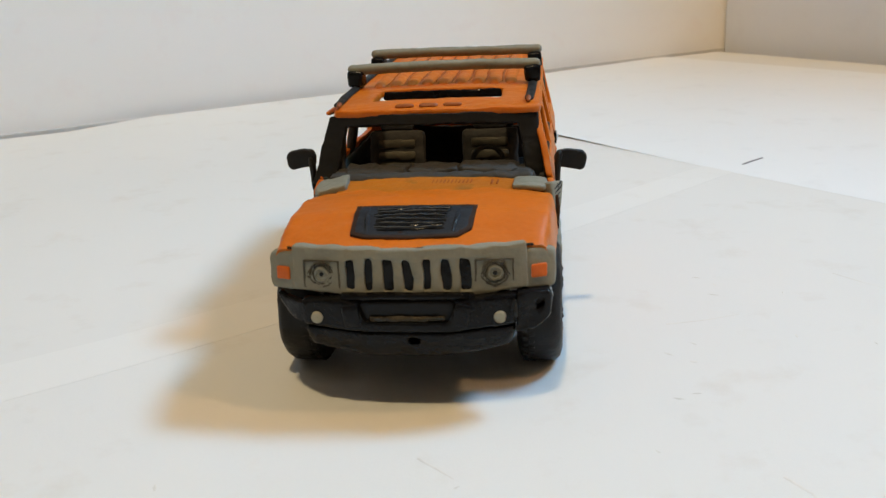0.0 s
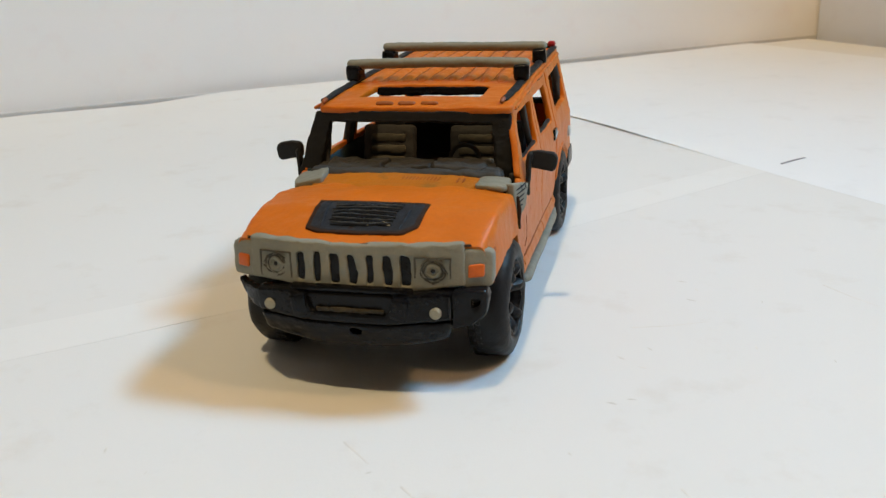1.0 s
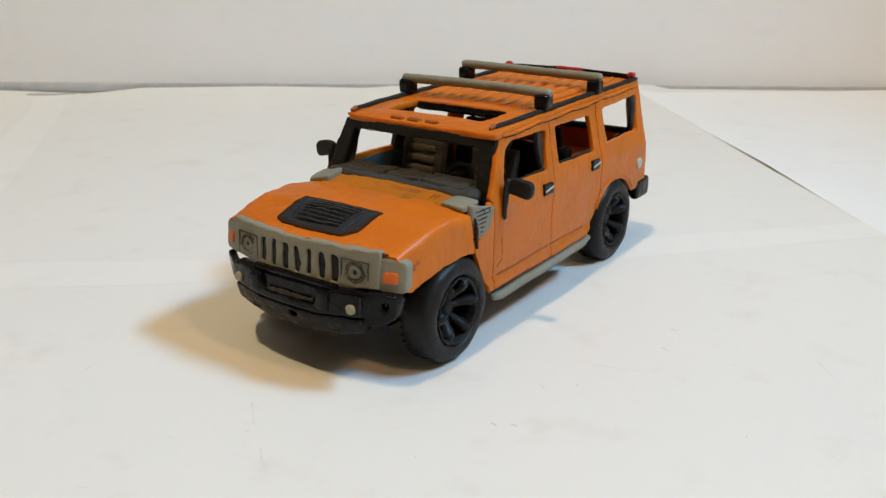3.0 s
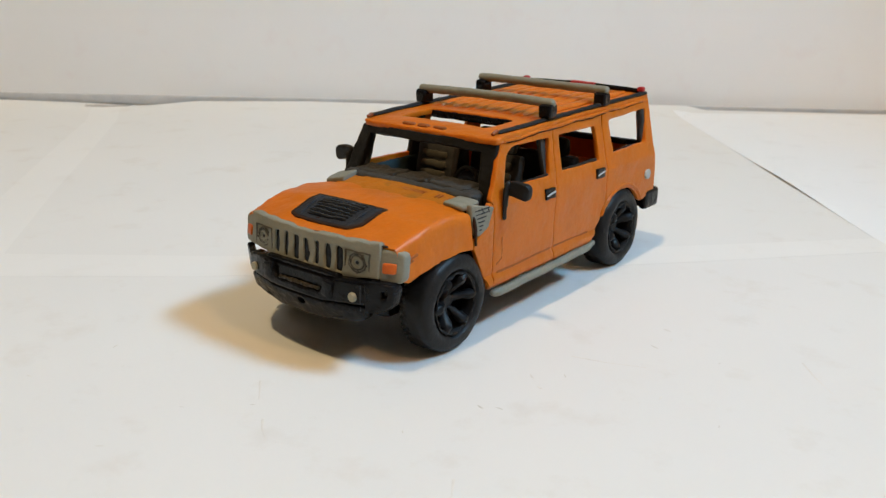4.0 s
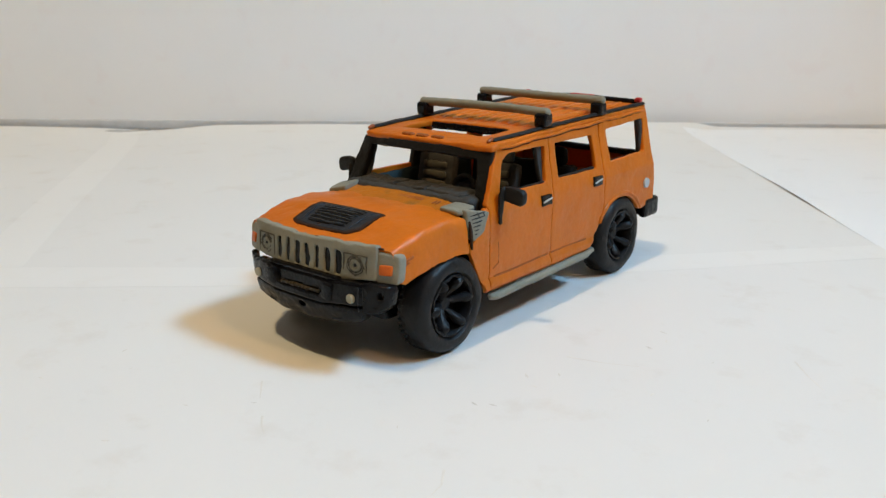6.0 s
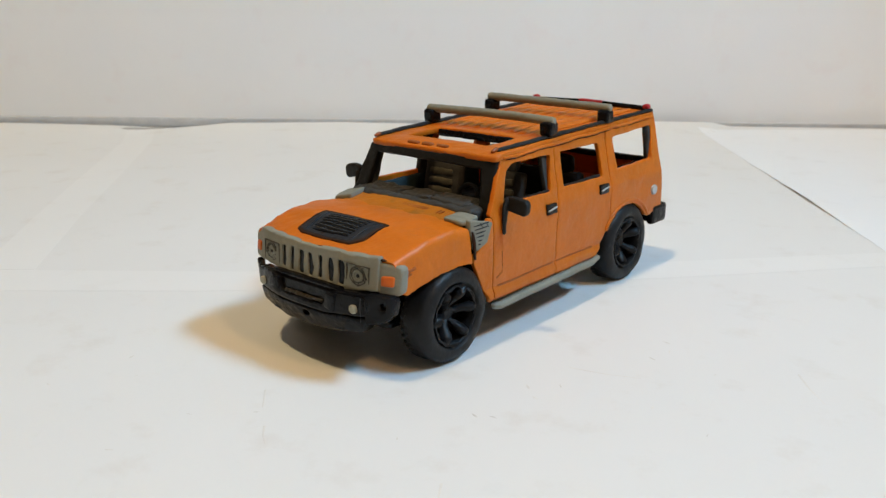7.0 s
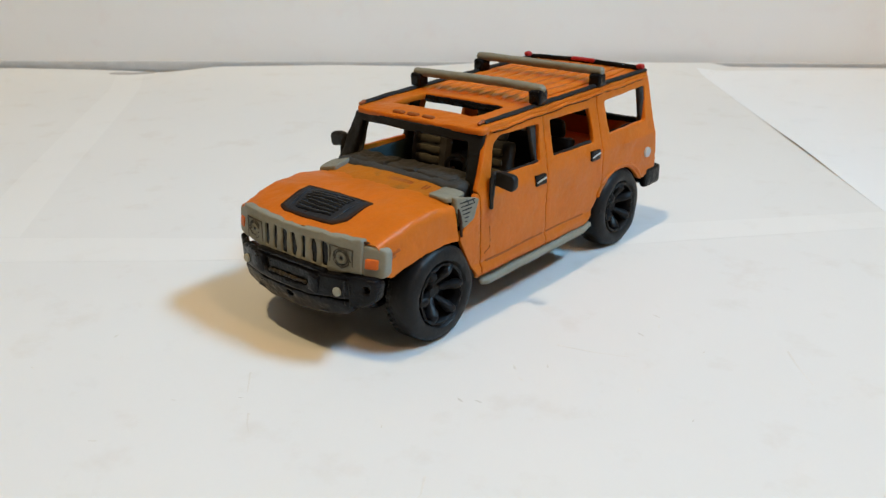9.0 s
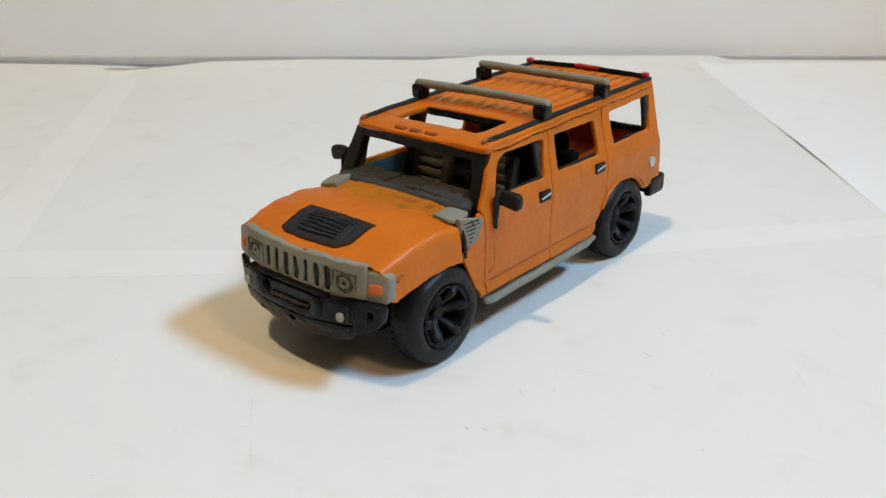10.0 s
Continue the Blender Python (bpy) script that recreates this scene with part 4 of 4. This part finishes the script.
# ---- underside, sills, steps, rear ----
part("underbody", roughen(rbox((0, 1.76, 0.53), (1.24, 4.34, 0.36), 0.06), 0.01), BLACK, car, "black underbody")
part("floor_pan", roughen(rbox((0, 2.1, 0.66), (1.86, 2.6, 0.10), 0.03), 0.008), BLACK, car, "black cabin floor")
part("sill", roughen(rbox((0, 1.62, 0.52), (1.80, 1.75, 0.16), 0.03), 0.008), BLACK, car, "black sill under the doors")
for s in (1, -1):
    path = [(s * 0.975, 0.70, 0.368), (s * 0.995, 0.75, 0.365), (s * 1.0, 1.3, 0.378), (s * 1.0, 1.9, 0.388), (s * 0.995, 2.45, 0.40), (s * 0.975, 2.58, 0.41)]
    bm = tube(path, [0.036, 0.042, 0.044, 0.044, 0.042, 0.036], 12, 0.95)
    part("side_step", roughen(bm, 0.006, 0.2), GREY, car, "grey rolled side step")
part("rear_bumper", roughen(rbox((0, 4.06, 0.64), (1.98, 0.26, 0.25), 0.05), 0.008), BLACK, car, "black rear bumper")
for s in (1, -1):
    part("rear_bumper_end", roughen(rbox((s * 0.955, 3.98, 0.65), (0.10, 0.36, 0.24), 0.04), 0.006), BLACK, car, "black rear bumper end")
bm = plate([(-0.93, 0.72), (0.93, 0.72), (0.91, 1.34), (0.82, 1.87), (-0.82, 1.87), (-0.91, 1.34)], [[(-0.77, 1.335), (0.77, 1.335), (0.72, 1.79), (-0.72, 1.79)]], 0.06, 0.015, 0.04)
roughen(bm, 0)
tailgate = part("tailgate", roughen(mapped(bm, lambda u, v, w: (u, interp(v, [0.7, 0.86, 1.35, 1.9], [4.01, 4.02, 3.96, 3.94]) + w - 0.03, v)), 0.006), ORANGE, car, "orange tailgate with an open rear window")
part("rear_ledge", roughen(rbox((0, 3.88, 1.315), (1.60, 0.09, 0.07), 0.025), 0.008), BLACK, tailgate, "black ledge inside the rear window")

# ---- cabin ----
dash = tagged(new("dashboard"), label="dark lumpy clay dashboard")
dash.parent = car
part("dash_body", roughen(rbox((0, 0.69, 1.228), (1.66, 0.36, 0.22), 0.06, 3), 0.014, 0.12), CABIN, dash)
for x, w in ((-0.45, 0.54), (0.02, 0.40), (0.46, 0.48)):
    part("dash_hump", roughen(rbox((x, 0.73, 1.312 + 0.008 * (x > 0.3)), (w, 0.27, 0.10), 0.045, 3), 0.022, 0.10), CABIN, dash)
part("dash_foot", roughen(rbox((0, 0.62, 0.95), (1.7, 0.16, 0.5), 0.03), 0.01), BLACK, dash)
wheel_pts = [(0.44 + 0.125 * math.cos(a), 0.94 + 0.05 * math.sin(a), 1.345 + 0.11 * math.sin(a)) for a in np.linspace(0, 2 * math.pi, 21)]
steer = part("steering_wheel", roughen(tube(wheel_pts, 0.022, 8, 1, False), 0.003), CABIN, car, "dark thin steering wheel")
part("column", tube([(0.42, 0.93, 1.33), (0.42, 0.78, 1.27)], 0.03, 8), CABIN, steer)


def seat(x, y):
    chair = tagged(new("seat"), label="olive-grey ribbed clay seat with a headrest")
    chair.parent = car
    part("cushion", roughen(rbox((x, y - 0.22, 0.88), (0.50, 0.50, 0.16), 0.05), 0.01), CABIN, chair)
    part("backrest", roughen(rbox((x, y + 0.04, 1.22), (0.50, 0.12, 0.56), 0.04, 2, (-10, 0, 0)), 0.01), CABIN, chair)
    for k in range(4):
        part("rib", roughen(rbox((x, y - 0.045 + 0.022 * k, 1.07 + 0.105 * k), (0.34, 0.06, 0.085), 0.03, 2, (-10, 0, 0)), 0.007, 0.1), SEAT, chair)
    part("headrest", roughen(rbox((x, y + 0.10, 1.56), (0.30, 0.10, 0.14), 0.04, 2, (-10, 0, 0)), 0.008), CABIN, chair)


seat(-0.42, 1.52)
seat(0.42, 1.52)
bench = tagged(new("rear_bench"), label="black rear bench seat")
bench.parent = car
part("cushion", roughen(rbox((0, 2.30, 0.93), (1.5, 0.5, 0.18), 0.05), 0.01), TYRE, bench)
part("backrest", roughen(rbox((0, 2.60, 1.13), (1.4, 0.14, 0.42), 0.05, 2, (-10, 0, 0)), 0.012), TYRE, bench)
for x in (-0.45, 0.45):
    part("headrest", roughen(rbox((x, 2.62, 1.43), (0.30, 0.11, 0.20), 0.05), 0.01), TYRE, bench)
# Orange-red floor added as a reflector to brighten the orange inner walls.
part("bounce_floor", roughen(rbox((0, 3.35, 0.99), (1.5, 1.15, 0.10), 0.03), 0.010), SIGNAL, car, "load floor coloured orange-red to throw orange light into the rear cabin")
for s in (1, -1):
    part("door_lining", roughen(rbox((s * 0.885, 1.72, 0.98), (0.05, 2.05, 0.62), 0.02), 0.006), TEAL if s < 0 else CABIN, car, "dark door lining")
    part("pillar", roughen(rbox((s * 0.842, 1.715, 1.53), (0.06, 0.17, 0.50), 0.02, 2, (0, s * -13, 0)), 0.006), CABIN, car, "dark inner door pillar")
    part("rear_pillar", roughen(tube([(s * 0.88, 3.80, 1.34), (s * 0.85, 3.83, 1.58), (s * 0.80, 3.85, 1.78)], [0.05, 0.055, 0.05], 10), 0.006), CABIN, car, "dark rear inner pillar")
    for y0, y1 in ((0.95, 1.64), (1.92, 2.62)) if s > 0 else ():
        part("window_trim", roughen(tube([(s * 0.925, y, 1.335) for y in np.linspace(y0, y1, 5)], 0.022, 8), 0.005), FRAME, car, "dark trim under the side window")
    part("window_ledge", roughen(tube([(s * 0.87, y, 1.325) for y in np.linspace(2.95, 3.78, 6)], 0.03, 8), 0.006), BLACK, car, "black ledge under the rear side window")

# ---- door mirrors ----
for s in (1, -1):
    mirror = tagged(new("door_mirror"), label="black clay door mirror on a thick arm")
    mirror.parent = car
    bm = tube([(s * 1.005, 0.80, 1.10), (s * 1.01, 0.80, 1.22), (s * 1.015, 0.815, 1.36), (s * 1.03, 0.83, 1.40)], [0.026, 0.034, 0.044, 0.046], 10)
    mapped(bm, lambda u, v, w: (s * 1.01 + (u - s * 1.01) * 0.6, v, w))
    part("arm", roughen(bm, 0.005, 0.12), FRAME, mirror)
    up = 0.0 if s > 0 else 0.055
    bm = plate([(0.985, 1.40), (1.01, 1.435), (1.10, 1.445), (1.21, 1.425), (1.245, 1.385), (1.235, 1.295), (1.20, 1.268), (1.08, 1.295), (0.99, 1.31)], [], 0.075, 0.020, 0.02)
    roughen(bm, 0, 1, 0.06)
    part("mirror_head", roughen(mapped(bm, lambda u, v, w: (s * u, 0.85 - w + 0.10 * (u - 1.0), v + up)), 0.006), FRAME, mirror)

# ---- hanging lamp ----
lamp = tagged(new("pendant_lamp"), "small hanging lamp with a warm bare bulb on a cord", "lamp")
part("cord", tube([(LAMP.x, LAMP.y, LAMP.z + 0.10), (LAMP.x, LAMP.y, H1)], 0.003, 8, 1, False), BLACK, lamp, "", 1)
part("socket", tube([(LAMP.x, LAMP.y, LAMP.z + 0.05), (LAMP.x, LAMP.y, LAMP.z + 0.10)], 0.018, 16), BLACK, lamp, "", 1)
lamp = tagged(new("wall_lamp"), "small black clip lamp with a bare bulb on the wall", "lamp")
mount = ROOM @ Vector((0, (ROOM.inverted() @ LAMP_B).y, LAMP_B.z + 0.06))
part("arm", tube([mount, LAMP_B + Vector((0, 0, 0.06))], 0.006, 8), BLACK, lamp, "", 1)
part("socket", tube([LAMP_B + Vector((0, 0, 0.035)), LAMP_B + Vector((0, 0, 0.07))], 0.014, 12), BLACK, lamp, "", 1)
# Unseen fixture for the added fill light.
lamp = tagged(new("fill_lamp"), "unseen hanging lamp added as soft fill near the long wall", "lamp")
part("cord", tube([(FILL_AT.x, FILL_AT.y, FILL_AT.z + 0.18), (FILL_AT.x, FILL_AT.y, H1)], 0.003, 8, 1, False), BLACK, lamp, "", 1)
part("socket", tube([(FILL_AT.x, FILL_AT.y, FILL_AT.z + 0.125), (FILL_AT.x, FILL_AT.y, FILL_AT.z + 0.18)], 0.018, 16), BLACK, lamp, "", 1)
